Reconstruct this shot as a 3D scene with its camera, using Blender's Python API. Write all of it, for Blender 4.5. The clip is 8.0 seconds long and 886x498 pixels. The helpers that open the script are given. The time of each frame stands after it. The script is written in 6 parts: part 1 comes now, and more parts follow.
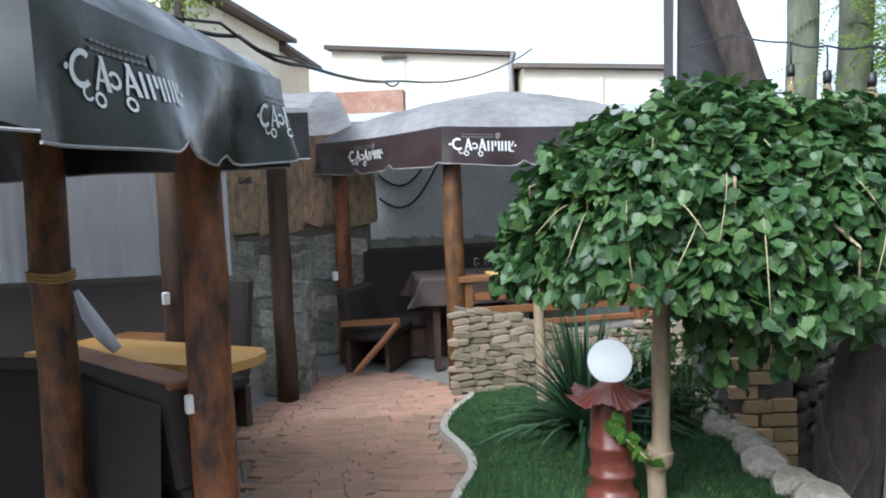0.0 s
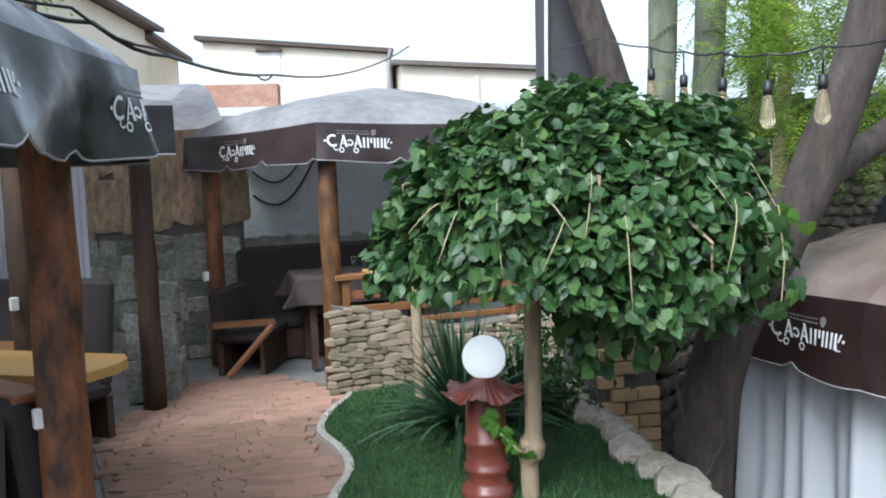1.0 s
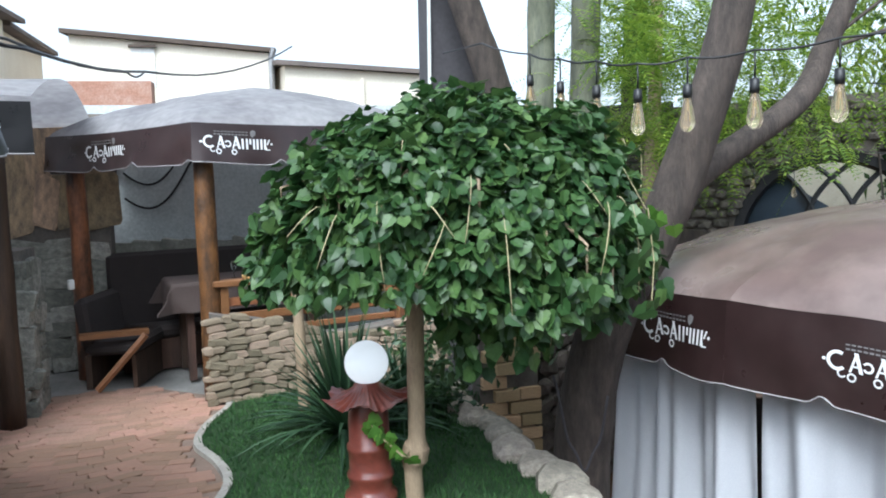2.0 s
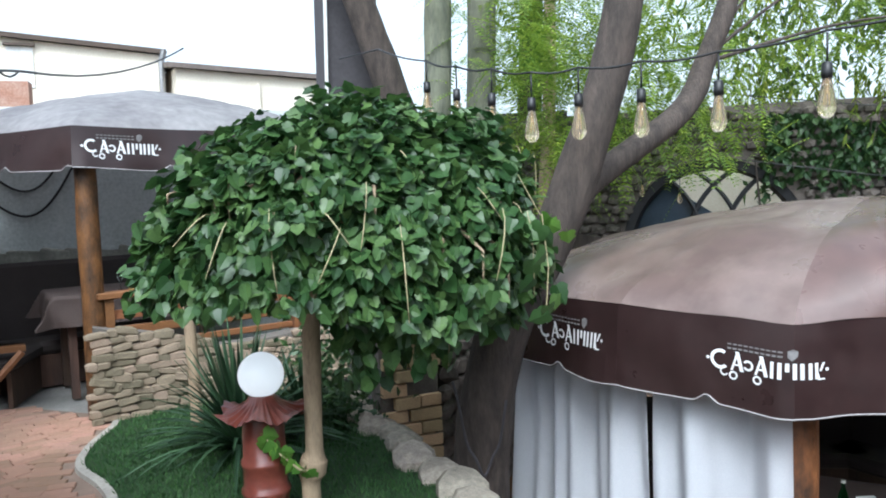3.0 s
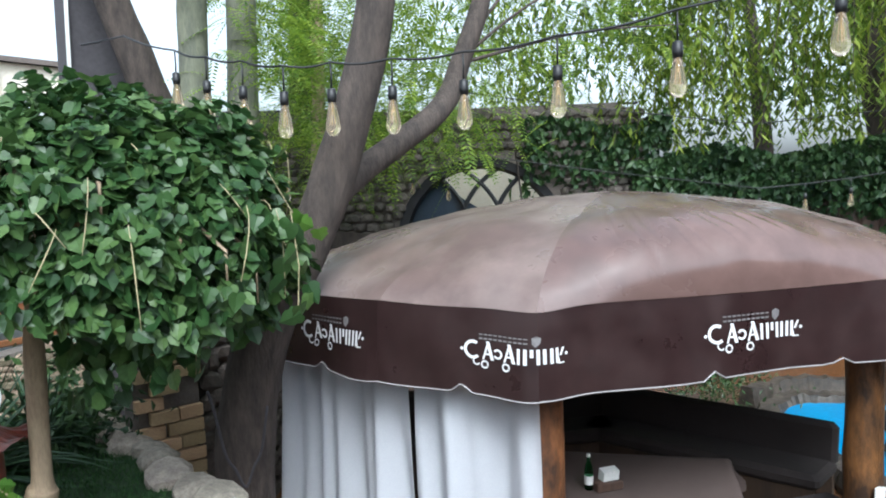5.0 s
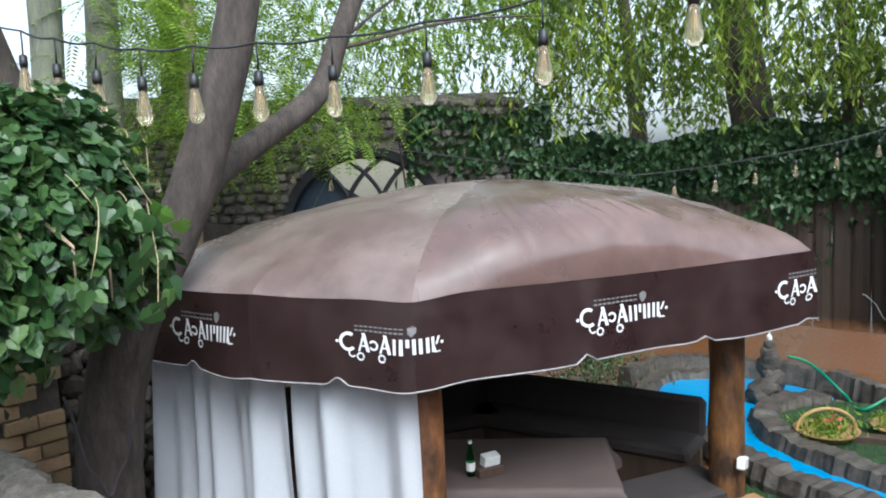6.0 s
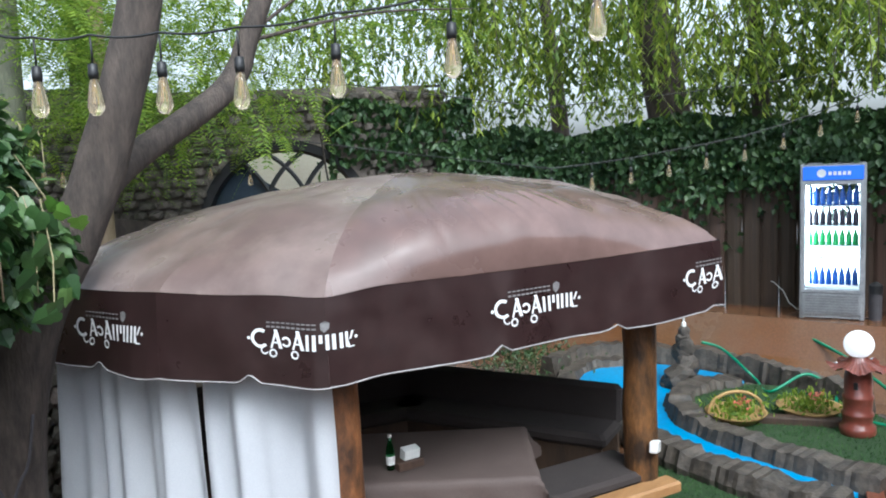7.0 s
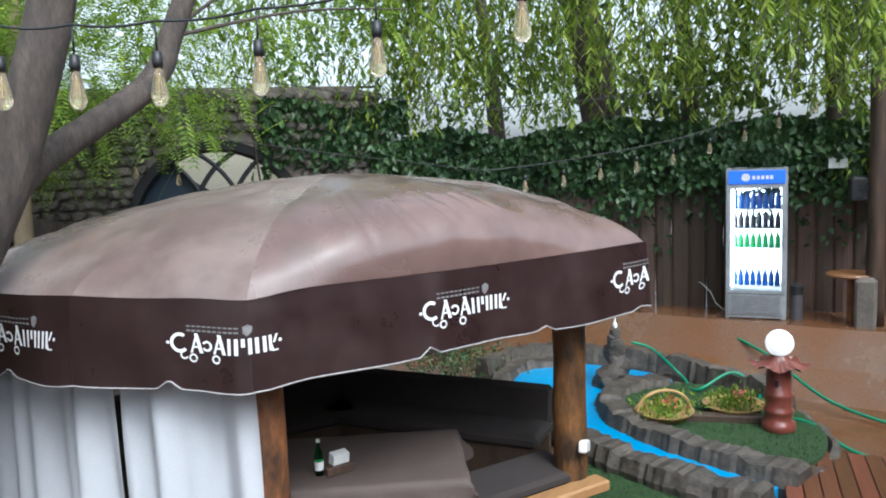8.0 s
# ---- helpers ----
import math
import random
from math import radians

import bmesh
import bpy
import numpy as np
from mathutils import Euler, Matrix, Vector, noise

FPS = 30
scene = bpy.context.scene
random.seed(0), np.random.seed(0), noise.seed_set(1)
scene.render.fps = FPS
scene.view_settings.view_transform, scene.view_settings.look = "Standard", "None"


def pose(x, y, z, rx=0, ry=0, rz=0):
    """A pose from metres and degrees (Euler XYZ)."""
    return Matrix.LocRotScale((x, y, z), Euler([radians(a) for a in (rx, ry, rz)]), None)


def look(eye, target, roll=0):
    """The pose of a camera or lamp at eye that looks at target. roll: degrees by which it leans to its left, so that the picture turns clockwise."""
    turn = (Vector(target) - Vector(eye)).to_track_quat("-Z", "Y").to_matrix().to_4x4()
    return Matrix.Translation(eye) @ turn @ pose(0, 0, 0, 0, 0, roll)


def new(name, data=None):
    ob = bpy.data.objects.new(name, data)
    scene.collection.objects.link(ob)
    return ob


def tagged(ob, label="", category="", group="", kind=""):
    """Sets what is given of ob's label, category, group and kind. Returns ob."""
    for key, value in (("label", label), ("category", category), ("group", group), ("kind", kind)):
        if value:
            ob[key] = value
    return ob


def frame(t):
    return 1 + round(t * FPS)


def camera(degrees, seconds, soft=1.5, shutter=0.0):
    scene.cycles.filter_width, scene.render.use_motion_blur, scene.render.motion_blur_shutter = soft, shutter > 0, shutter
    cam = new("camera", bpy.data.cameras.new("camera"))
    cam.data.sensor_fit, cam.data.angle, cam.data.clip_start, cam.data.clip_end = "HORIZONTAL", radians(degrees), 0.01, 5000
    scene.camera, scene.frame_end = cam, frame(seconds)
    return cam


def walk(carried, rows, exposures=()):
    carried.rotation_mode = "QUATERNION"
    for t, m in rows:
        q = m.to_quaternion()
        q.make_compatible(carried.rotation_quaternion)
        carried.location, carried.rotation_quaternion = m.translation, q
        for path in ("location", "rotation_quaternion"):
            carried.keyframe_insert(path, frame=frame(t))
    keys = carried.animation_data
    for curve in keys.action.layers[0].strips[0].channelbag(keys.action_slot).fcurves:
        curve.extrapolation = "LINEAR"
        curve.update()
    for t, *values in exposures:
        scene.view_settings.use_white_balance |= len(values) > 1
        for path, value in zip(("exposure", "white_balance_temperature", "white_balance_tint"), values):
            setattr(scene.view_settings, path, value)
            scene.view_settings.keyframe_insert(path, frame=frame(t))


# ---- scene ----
cam = camera(60.4, 8.0, soft=1.9)
# seconds, eye, point looked at (metres), roll (degrees)
PATH = [
    (0, (0.131, -0.261, 1.812), (0.074, 1.733, 1.671), -2.1),
    (0.5, (0.159, -0.242, 1.812), (0.256, 1.75, 1.664), -2.1),
    (1, (0.176, -0.222, 1.817), (0.428, 1.755, 1.656), -2.0),
    (1.5, (0.193, -0.204, 1.814), (0.585, 1.75, 1.65), -1.9),
    (2, (0.22, -0.187, 1.815), (0.759, 1.732, 1.653), -1.8),
    (3.5, (0.294, -0.157, 1.811), (1.198, 1.62, 1.658), -1.8),
    (4, (0.352, -0.163, 1.807), (1.387, 1.541, 1.648), -1.7),
    (4.5, (0.407, -0.178, 1.801), (1.544, 1.459, 1.638), -1.8),
    (6, (0.598, -0.217, 1.773), (2.046, 1.147, 1.566), -2.5),
    (6.5, (0.632, -0.255, 1.774), (2.142, 1.038, 1.548), -2.5),
    (7, (0.671, -0.289, 1.767), (2.233, 0.938, 1.535), -2.7),
    (7.5, (0.723, -0.302, 1.758), (2.335, 0.858, 1.529), -2.5),
    (8, (0.746, -0.329, 1.753), (2.399, 0.773, 1.521), -2.2),
]
walk(cam, [(t, look(eye, target, roll)) for t, eye, target, roll in PATH],
     exposures=[(0.0, 1.40, 5550, 4.0), (8.0, 1.36, 5650, 4.0)])

# ---- world and light: bright high overcast, no hard shadows ----
world = bpy.data.worlds.new("world")
scene.world = world
world.use_nodes = True
wn = world.node_tree
wn.nodes.clear()
sky = wn.nodes.new("ShaderNodeTexSky")
sky.sky_type = "NISHITA"
sky.sun_disc = False
sky.sun_elevation = radians(49)
sky.sun_rotation = radians(215)
sky.dust_density = 4.0
pale = wn.nodes.new("ShaderNodeHueSaturation")
pale.inputs["Saturation"].default_value = 0.3
bg = wn.nodes.new("ShaderNodeBackground")
bg.inputs["Strength"].default_value = 0.14
wout = wn.nodes.new("ShaderNodeOutputWorld")
wn.links.new(sky.outputs[0], pale.inputs["Color"])
wn.links.new(pale.outputs[0], bg.inputs["Color"])
wn.links.new(bg.outputs[0], wout.inputs["Surface"])
sun_data = bpy.data.lights.new("sun", "SUN")
sun_data.energy = 1.0
sun_data.angle = radians(24)
sun_data.color = (1.0, 0.97, 0.92)
sun = new("sun", sun_data)
sun.matrix_world = look((-7, -14, 24), (3, 4, 0))


# ---- materials ----
def material(name, colour, rough=0.7, other=None, scale=8.0, mix=0.5, bump=0.2, bump_scale=60.0, metal=0.0,
             stretch=(1, 1, 1), vary=0.0, coat=0.0, fine=None, island=0.0, through_light=0.0, gloss_vary=0.0):
    """A surface with two scales of colour variation, fine relief, and a spread from piece to piece."""
    m = bpy.data.materials.new(name)
    m.use_nodes = True
    nt = m.node_tree
    b = nt.nodes["Principled BSDF"]
    L = nt.links.new
    b.inputs["Roughness"].default_value = rough
    b.inputs["Metallic"].default_value = metal
    b.inputs["Coat Weight"].default_value = coat
    b.inputs["Coat Roughness"].default_value = 0.15
    tc = nt.nodes.new("ShaderNodeTexCoord")
    mp = nt.nodes.new("ShaderNodeMapping")
    mp.inputs["Scale"].default_value = stretch
    L(tc.outputs["Object"], mp.inputs["Vector"])
    n1 = nt.nodes.new("ShaderNodeTexNoise")
    n1.inputs["Scale"].default_value = scale
    n1.inputs["Detail"].default_value = 6
    n1.inputs["Roughness"].default_value = 0.6
    L(mp.outputs[0], n1.inputs["Vector"])
    n2 = nt.nodes.new("ShaderNodeTexNoise")
    n2.inputs["Scale"].default_value = bump_scale
    n2.inputs["Detail"].default_value = 4
    L(mp.outputs[0], n2.inputs["Vector"])
    other = other or tuple(c * 0.6 for c in colour)
    ramp = nt.nodes.new("ShaderNodeMapRange")
    ramp.inputs["From Min"].default_value = 0.35
    ramp.inputs["From Max"].default_value = 0.65
    L(n1.outputs["Fac"], ramp.inputs["Value"])
    mul = nt.nodes.new("ShaderNodeMath")
    mul.operation = "MULTIPLY"
    mul.inputs[1].default_value = mix
    L(ramp.outputs[0], mul.inputs[0])
    mx = nt.nodes.new("ShaderNodeMix")
    mx.data_type = "RGBA"
    mx.inputs["A"].default_value = (*colour, 1)
    mx.inputs["B"].default_value = (*other, 1)
    L(mul.outputs[0], mx.inputs["Factor"])
    out = mx.outputs["Result"]
    g = nt.nodes.new("ShaderNodeMix")
    g.data_type = "RGBA"
    g.blend_type = "OVERLAY"
    g.inputs["Factor"].default_value = 0.35 if fine is None else fine
    L(out, g.inputs["A"])
    L(n2.outputs["Fac"], g.inputs["B"])
    out = g.outputs["Result"]
    if vary or island:
        src = nt.nodes.new("ShaderNodeObjectInfo").outputs["Random"] if vary else nt.nodes.new("ShaderNodeNewGeometry").outputs["Random Per Island"]
        h = nt.nodes.new("ShaderNodeHueSaturation")
        amount = vary or island
        mr = nt.nodes.new("ShaderNodeMapRange")
        mr.inputs["To Min"].default_value = 1 - amount
        mr.inputs["To Max"].default_value = 1 + amount
        L(src, mr.inputs["Value"])
        L(mr.outputs[0], h.inputs["Value"])
        mh = nt.nodes.new("ShaderNodeMapRange")
        mh.inputs["To Min"].default_value = 0.5 + amount * 0.05
        mh.inputs["To Max"].default_value = 0.5 - amount * 0.05
        L(src, mh.inputs["Value"])
        L(mh.outputs[0], h.inputs["Hue"])
        L(out, h.inputs["Color"])
        out = h.outputs["Color"]
    L(out, b.inputs["Base Color"])
    if gloss_vary:
        gr = nt.nodes.new("ShaderNodeMapRange")
        gr.inputs["From Min"].default_value = 0.35
        gr.inputs["From Max"].default_value = 0.65
        gr.inputs["To Min"].default_value = rough - gloss_vary
        gr.inputs["To Max"].default_value = rough + gloss_vary
        L(n1.outputs["Fac"], gr.inputs["Value"])
        L(gr.outputs[0], b.inputs["Roughness"])
    if bump:
        bp = nt.nodes.new("ShaderNodeBump")
        bp.inputs["Strength"].default_value = bump
        bp.inputs["Distance"].default_value = 0.01
        L(n2.outputs["Fac"], bp.inputs["Height"])
        L(bp.outputs[0], b.inputs["Normal"])
    if through_light:
        tr = nt.nodes.new("ShaderNodeBsdfTranslucent")
        L(out, tr.inputs["Color"])
        ms = nt.nodes.new("ShaderNodeMixShader")
        ms.inputs[0].default_value = through_light
        L(b.outputs[0], ms.inputs[1])
        L(tr.outputs[0], ms.inputs[2])
        L(ms.outputs[0], nt.nodes["Material Output"].inputs["Surface"])
    return m


def glowing(name, colour, strength):
    m = bpy.data.materials.new(name)
    m.use_nodes = True
    b = m.node_tree.nodes["Principled BSDF"]
    b.inputs["Base Color"].default_value = (*colour, 1)
    b.inputs["Emission Color"].default_value = (*colour, 1)
    b.inputs["Emission Strength"].default_value = strength
    return m


def glass(name, colour, rough=0.02, clear=1.0):
    m = bpy.data.materials.new(name)
    m.use_nodes = True
    b = m.node_tree.nodes["Principled BSDF"]
    b.inputs["Base Color"].default_value = (*colour, 1)
    b.inputs["Roughness"].default_value = rough
    b.inputs["Transmission Weight"].default_value = clear
    b.inputs["IOR"].default_value = 1.3
    return m


M_VALANCE = material("brown vinyl", (0.022, 0.011, 0.011), 0.36, (0.034, 0.018, 0.017), 3, 0.7, 0.1, 9, gloss_vary=0.1)
M_VALANCE_BLACK = material("black vinyl", (0.013, 0.012, 0.013), 0.36, (0.026, 0.024, 0.026), 4, 0.7, 0.35, 5, gloss_vary=0.18, coat=0.15)
M_VINYL_GREY = material("weathered grey vinyl", (0.44, 0.425, 0.43), 0.55, (0.28, 0.265, 0.275), 1.6, 0.9, 0.15, 12, through_light=0.45)
M_PIPING = material("pale welt", (0.30, 0.28, 0.28), 0.45, bump=0.0)
M_LOG = material("brown log", (0.235, 0.095, 0.034), 0.48, (0.035, 0.018, 0.011), 3.6, 1.0, 0.8, 22, stretch=(2.2, 2.2, 1.0), vary=0.2)
M_LOG_DARK = material("dark log", (0.085, 0.042, 0.024), 0.6, (0.022, 0.012, 0.009), 3.0, 0.9, 0.5, 30, stretch=(4, 4, 0.5), vary=0.2)
M_PLANK = material("varnished plank", (0.24, 0.105, 0.042), 0.45, (0.17, 0.07, 0.028), 3, 0.8, 0.2, 40, stretch=(1, 6, 6), vary=0.15)
M_YELLOW_WOOD = material("yellow varnished slab", (0.50, 0.26, 0.06), 0.35, (0.58, 0.42, 0.22), 2.2, 0.5, 0.15, 30, stretch=(1, 3, 3))
M_SOFA = material("dark brown cloth", (0.036, 0.028, 0.026), 0.92, (0.025, 0.020, 0.019), 5, 0.6, 0.3, 220)
M_CLOTH = material("brown tablecloth", (0.092, 0.066, 0.058), 0.75, (0.07, 0.05, 0.045), 3, 0.6, 0.15, 160)
M_CURTAIN = material("white curtain", (0.76, 0.775, 0.82), 0.85, (0.70, 0.71, 0.75), 3, 0.5, 0.1, 160, through_light=0.4)
M_LAWN = material("lawn soil", (0.022, 0.052, 0.012), 0.9, (0.014, 0.036, 0.010), 5, 0.9, 0.6, 90)
M_TURF = material("grass blades", (0.036, 0.10, 0.020), 0.75, (0.024, 0.074, 0.016), 1.6, 0.9, 0.0, island=0.35)
M_CONCRETE = material("grey concrete", (0.27, 0.26, 0.245), 0.85, (0.17, 0.165, 0.155), 2.4, 0.9, 0.35, 55)
M_KERB = material("pale cement edge", (0.40, 0.37, 0.32), 0.85, (0.27, 0.25, 0.22), 5, 0.9, 0.4, 50)
M_PAVER = material("terracotta paver", (0.30, 0.175, 0.115), 0.75, (0.24, 0.15, 0.105), 1.3, 0.9, 0.35, 60, vary=0.16)
M_JOINT = material("paver joint sand", (0.24, 0.17, 0.13), 0.95, (0.17, 0.12, 0.09), 6, 0.8, 0.4, 90)
M_RUBBLE = material("rubble stone", (0.31, 0.24, 0.16), 0.85, (0.20, 0.165, 0.125), 9, 0.8, 0.5, 45, vary=0.4)
M_ROCK = material("pale edging rock", (0.40, 0.35, 0.28), 0.85, (0.23, 0.20, 0.17), 7, 0.9, 0.6, 30, vary=0.25)
M_MORTAR = material("mortar", (0.17, 0.15, 0.13), 0.95, (0.11, 0.10, 0.09), 8, 0.8, 0.5, 50)
M_BRICK = material("yellow brick", (0.52, 0.37, 0.20), 0.85, (0.40, 0.28, 0.16), 9, 0.8, 0.4, 70, vary=0.25)
M_REDBRICK = material("old red brick", (0.33, 0.17, 0.12), 0.9, (0.42, 0.28, 0.22), 5, 0.8, 0.4, 40, vary=0.25)
M_DARKSTONE = material("dark fieldstone", (0.135, 0.115, 0.095), 0.9, (0.075, 0.066, 0.058), 6, 0.9, 0.6, 28, vary=0.45)
M_PLASTER = material("cream plaster", (0.80, 0.74, 0.63), 0.9, (0.70, 0.63, 0.52), 0.9, 0.8, 0.2, 30)
M_GREYPLASTER = material("grey-green plaster", (0.55, 0.58, 0.58), 0.9, (0.42, 0.45, 0.45), 1.6, 0.8, 0.2, 30)
M_ROOFING = material("weathered roofing", (0.16, 0.13, 0.115), 0.9, (0.10, 0.085, 0.075), 3, 0.8, 0.4, 30)
M_ROOFEDGE = material("brown fascia", (0.09, 0.065, 0.05), 0.8, scale=4)
M_GALVANISED = material("galvanised pipe", (0.35, 0.35, 0.36), 0.45, metal=0.7, bump=0.05)
M_BARK = material("grey-brown bark", (0.082, 0.063, 0.052), 0.9, (0.034, 0.027, 0.023), 5.0, 0.95, 1.0, 24, stretch=(3, 3, 0.8))
# Green haze hanging over these trunks is put into the bark colour.
M_GREENBARK = material("haze-tinted pale bark", (0.17, 0.175, 0.12), 0.9, (0.10, 0.105, 0.08), 4.0, 0.95, 0.8, 24, stretch=(3, 3, 0.8))
M_PALEBARK = material("pale smooth bark", (0.36, 0.27, 0.175), 0.8, (0.25, 0.18, 0.12), 6, 0.8, 0.4, 40, stretch=(3, 3, 0.7))
M_LEAF = material("mulberry leaf", (0.058, 0.120, 0.032), 0.42, (0.036, 0.082, 0.024), 12, 0.7, 0.08, 60, vary=0.45, through_light=0.25)
M_LEAF_MANY = material("mulberry leaves", (0.056, 0.117, 0.031), 0.44, (0.035, 0.080, 0.023), 12, 0.7, 0.08, 60, island=0.5, through_light=0.25)
M_WILLOW = material("willow leaves", (0.27, 0.35, 0.045), 0.5, (0.12, 0.20, 0.032), 0.7, 0.9, 0.0, island=0.45, through_light=0.6)
M_FEATHER = material("feathery leaves", (0.25, 0.36, 0.045), 0.5, (0.15, 0.25, 0.035), 1.2, 0.9, 0.0, island=0.4, through_light=0.55)
M_IVY = material("ivy leaves", (0.045, 0.095, 0.028), 0.45, (0.028, 0.064, 0.022), 1.5, 0.9, 0.0, island=0.45, through_light=0.15)
M_YUCCA = material("yucca leaves", (0.042, 0.092, 0.040), 0.5, (0.03, 0.068, 0.032), 5, 0.7, 0.05, 60, island=0.35, through_light=0.1)
M_TWIG = material("bare pale twig", (0.42, 0.36, 0.20), 0.7, (0.30, 0.25, 0.15), 12, 0.7, 0.1, 60)
M_GLAZE = material("red-brown glaze", (0.165, 0.042, 0.028), 0.28, (0.11, 0.030, 0.022), 7, 0.8, 0.15, 30, coat=0.5)
M_OPAL = material("white opal glass", (0.90, 0.90, 0.90), 0.18, (0.87, 0.87, 0.87), 3, 0.4, 0.0, through_light=0.35)
# Faint glow added to whiten the globes beyond the daylight they get.
opal = M_OPAL.node_tree.nodes["Principled BSDF"]
opal.inputs["Emission Color"].default_value = (1.0, 1.0, 1.0, 1)
opal.inputs["Emission Strength"].default_value = 0.22
M_BLACK = material("black plastic", (0.012, 0.012, 0.013), 0.45, bump=0.05)
M_DARKWOOD = material("dark stained boards", (0.075, 0.042, 0.026), 0.7, (0.038, 0.024, 0.017), 3, 0.9, 0.4, 25, stretch=(4, 4, 0.4), vary=0.3)
M_DARKSHEET = material("dark grey sheeting", (0.055, 0.05, 0.055), 0.75, (0.04, 0.036, 0.04), 2, 0.8, 0.15, 25)
M_PRINT = material("white print", (0.80, 0.80, 0.80), 0.5, bump=0.0)
M_PRINT_GREY = material("grey print", (0.20, 0.19, 0.19), 0.5, bump=0.0)
M_WHITE = material("white plastic", (0.75, 0.75, 0.72), 0.4, bump=0.03)
M_IRON = material("black iron", (0.014, 0.014, 0.016), 0.5, bump=0.05)
M_BLUE = material("pool liner", (0.012, 0.26, 0.52), 0.35, (0.010, 0.20, 0.44), 2, 0.7, 0.05, 20)
M_WETPAVE = material("wet terracotta paving", (0.125, 0.052, 0.020), 0.2, (0.135, 0.078, 0.048), 1.1, 0.9, 0.25, 40, gloss_vary=0.14)
M_PONDKERB = material("wet dark stone kerb", (0.095, 0.078, 0.062), 0.55, (0.036, 0.030, 0.026), 9, 1.0, 1.0, 30)
M_HOSE = material("green hose", (0.010, 0.20, 0.10), 0.35, bump=0.0)
M_STEEL = material("silver fridge paint", (0.40, 0.41, 0.43), 0.35, metal=0.4, bump=0.02)
M_BOTTLE = glass("green bottle glass", (0.02, 0.30, 0.06))
M_BULB = glass("amber bulb glass", (0.98, 0.86, 0.66), 0.02, 0.93)
M_CLEAR = glass("clear glass", (0.95, 0.97, 0.97))
M_FIL = material("brass filament", (0.5, 0.34, 0.12), 0.35, metal=0.9, bump=0)
M_WICKER = material("wicker", (0.42, 0.27, 0.10), 0.7, (0.28, 0.17, 0.06), 20, 0.8, 0.4, 80)


# ---- mesh helpers ----
class Mesh:
    """Vertices and faces gathered for one mesh."""

    def __init__(self):
        self.v, self.f = [], []

    def add(self, verts, faces):
        n = len(self.v)
        self.v += [tuple(p) for p in verts]
        self.f += [tuple(i + n for i in f) for f in faces]
        return self

    def box(self, c, s, rz=0.0, rx=0.0, ry=0.0, taper=1.0, bevel=0.0):
        m = pose(*c, rx, ry, rz)
        hx, hy, hz = (a / 2 for a in s)
        if bevel:
            k = min(bevel, hx * 0.9, hy * 0.9, hz * 0.9)
            pts, rings = [], ((-hz, k), (-hz + k, 0), (hz - k, 0), (hz, k))
            for z, q in rings:
                t = taper if z > 0 else 1
                x1, y1, c1 = (hx - q) * t, (hy - q) * t, k * 0.7
                pts += [(-x1 + c1, -y1, z), (x1 - c1, -y1, z), (x1, -y1 + c1, z), (x1, y1 - c1, z), (x1 - c1, y1, z), (-x1 + c1, y1, z), (-x1, y1 - c1, z), (-x1, -y1 + c1, z)]
            fs = [tuple(range(7, -1, -1)), tuple(range(24, 32))]
            for r in range(3):
                fs += [(r * 8 + i, r * 8 + (i + 1) % 8, r * 8 + 8 + (i + 1) % 8, r * 8 + 8 + i) for i in range(8)]
            return self.add([m @ Vector(p) for p in pts], fs)
        pts = [m @ Vector((x * hx * (taper if z > 0 else 1), y * hy * (taper if z > 0 else 1), z * hz)) for z in (-1, 1) for x, y in ((-1, -1), (1, -1), (1, 1), (-1, 1))]
        return self.add(pts, [(3, 2, 1, 0), (4, 5, 6, 7), (0, 1, 5, 4), (1, 2, 6, 5), (2, 3, 7, 6), (3, 0, 4, 7)])

    def tube(self, path, radii, seg=8, cap=True, rough=0.0, seed=0):
        path = [Vector(p) for p in path]
        radii = radii if hasattr(radii, "__len__") else [radii] * len(path)
        pts, fs = [], []
        prev = None
        for i, p in enumerate(path):
            d = (path[min(i + 1, len(path) - 1)] - path[max(i - 1, 0)]).normalized()
            a = d.cross(Vector((0, 0, 1)) if abs(d.z) < 0.9 else Vector((1, 0, 0))).normalized()
            if prev is not None:
                a = (prev - d * prev.dot(d)).normalized()
            prev = a
            b = d.cross(a)
            for k in range(seg):
                th = 2 * math.pi * k / seg
                q = a * math.cos(th) + b * math.sin(th)
                r = radii[i] * (1 + rough * noise.noise(p * 2.5 + q * 1.3 + Vector((seed, 0, 0))))
                pts.append(p + q * r)
        for i in range(len(path) - 1):
            fs += [(i * seg + k, i * seg + (k + 1) % seg, (i + 1) * seg + (k + 1) % seg, (i + 1) * seg + k) for k in range(seg)]
        if cap:
            fs += [tuple(range(seg - 1, -1, -1)), tuple(range((len(path) - 1) * seg, len(path) * seg))]
        return self.add(pts, fs)

    def lathe(self, profile, c=(0, 0, 0), seg=20):
        pts = [(c[0] + r * math.cos(2 * math.pi * k / seg), c[1] + r * math.sin(2 * math.pi * k / seg), c[2] + z) for r, z in profile for k in range(seg)]
        fs = []
        for i in range(len(profile) - 1):
            fs += [(i * seg + k, i * seg + (k + 1) % seg, (i + 1) * seg + (k + 1) % seg, (i + 1) * seg + k) for k in range(seg)]
        fs += [tuple(range(seg - 1, -1, -1)), tuple(range((len(profile) - 1) * seg, len(profile) * seg))]
        return self.add(pts, fs)

    def grid(self, fn, nu, nv):
        pts = [fn(i / nu, j / nv) for j in range(nv + 1) for i in range(nu + 1)]
        fs = [(j * (nu + 1) + i, j * (nu + 1) + i + 1, (j + 1) * (nu + 1) + i + 1, (j + 1) * (nu + 1) + i) for j in range(nv) for i in range(nu)]
        return self.add(pts, fs)

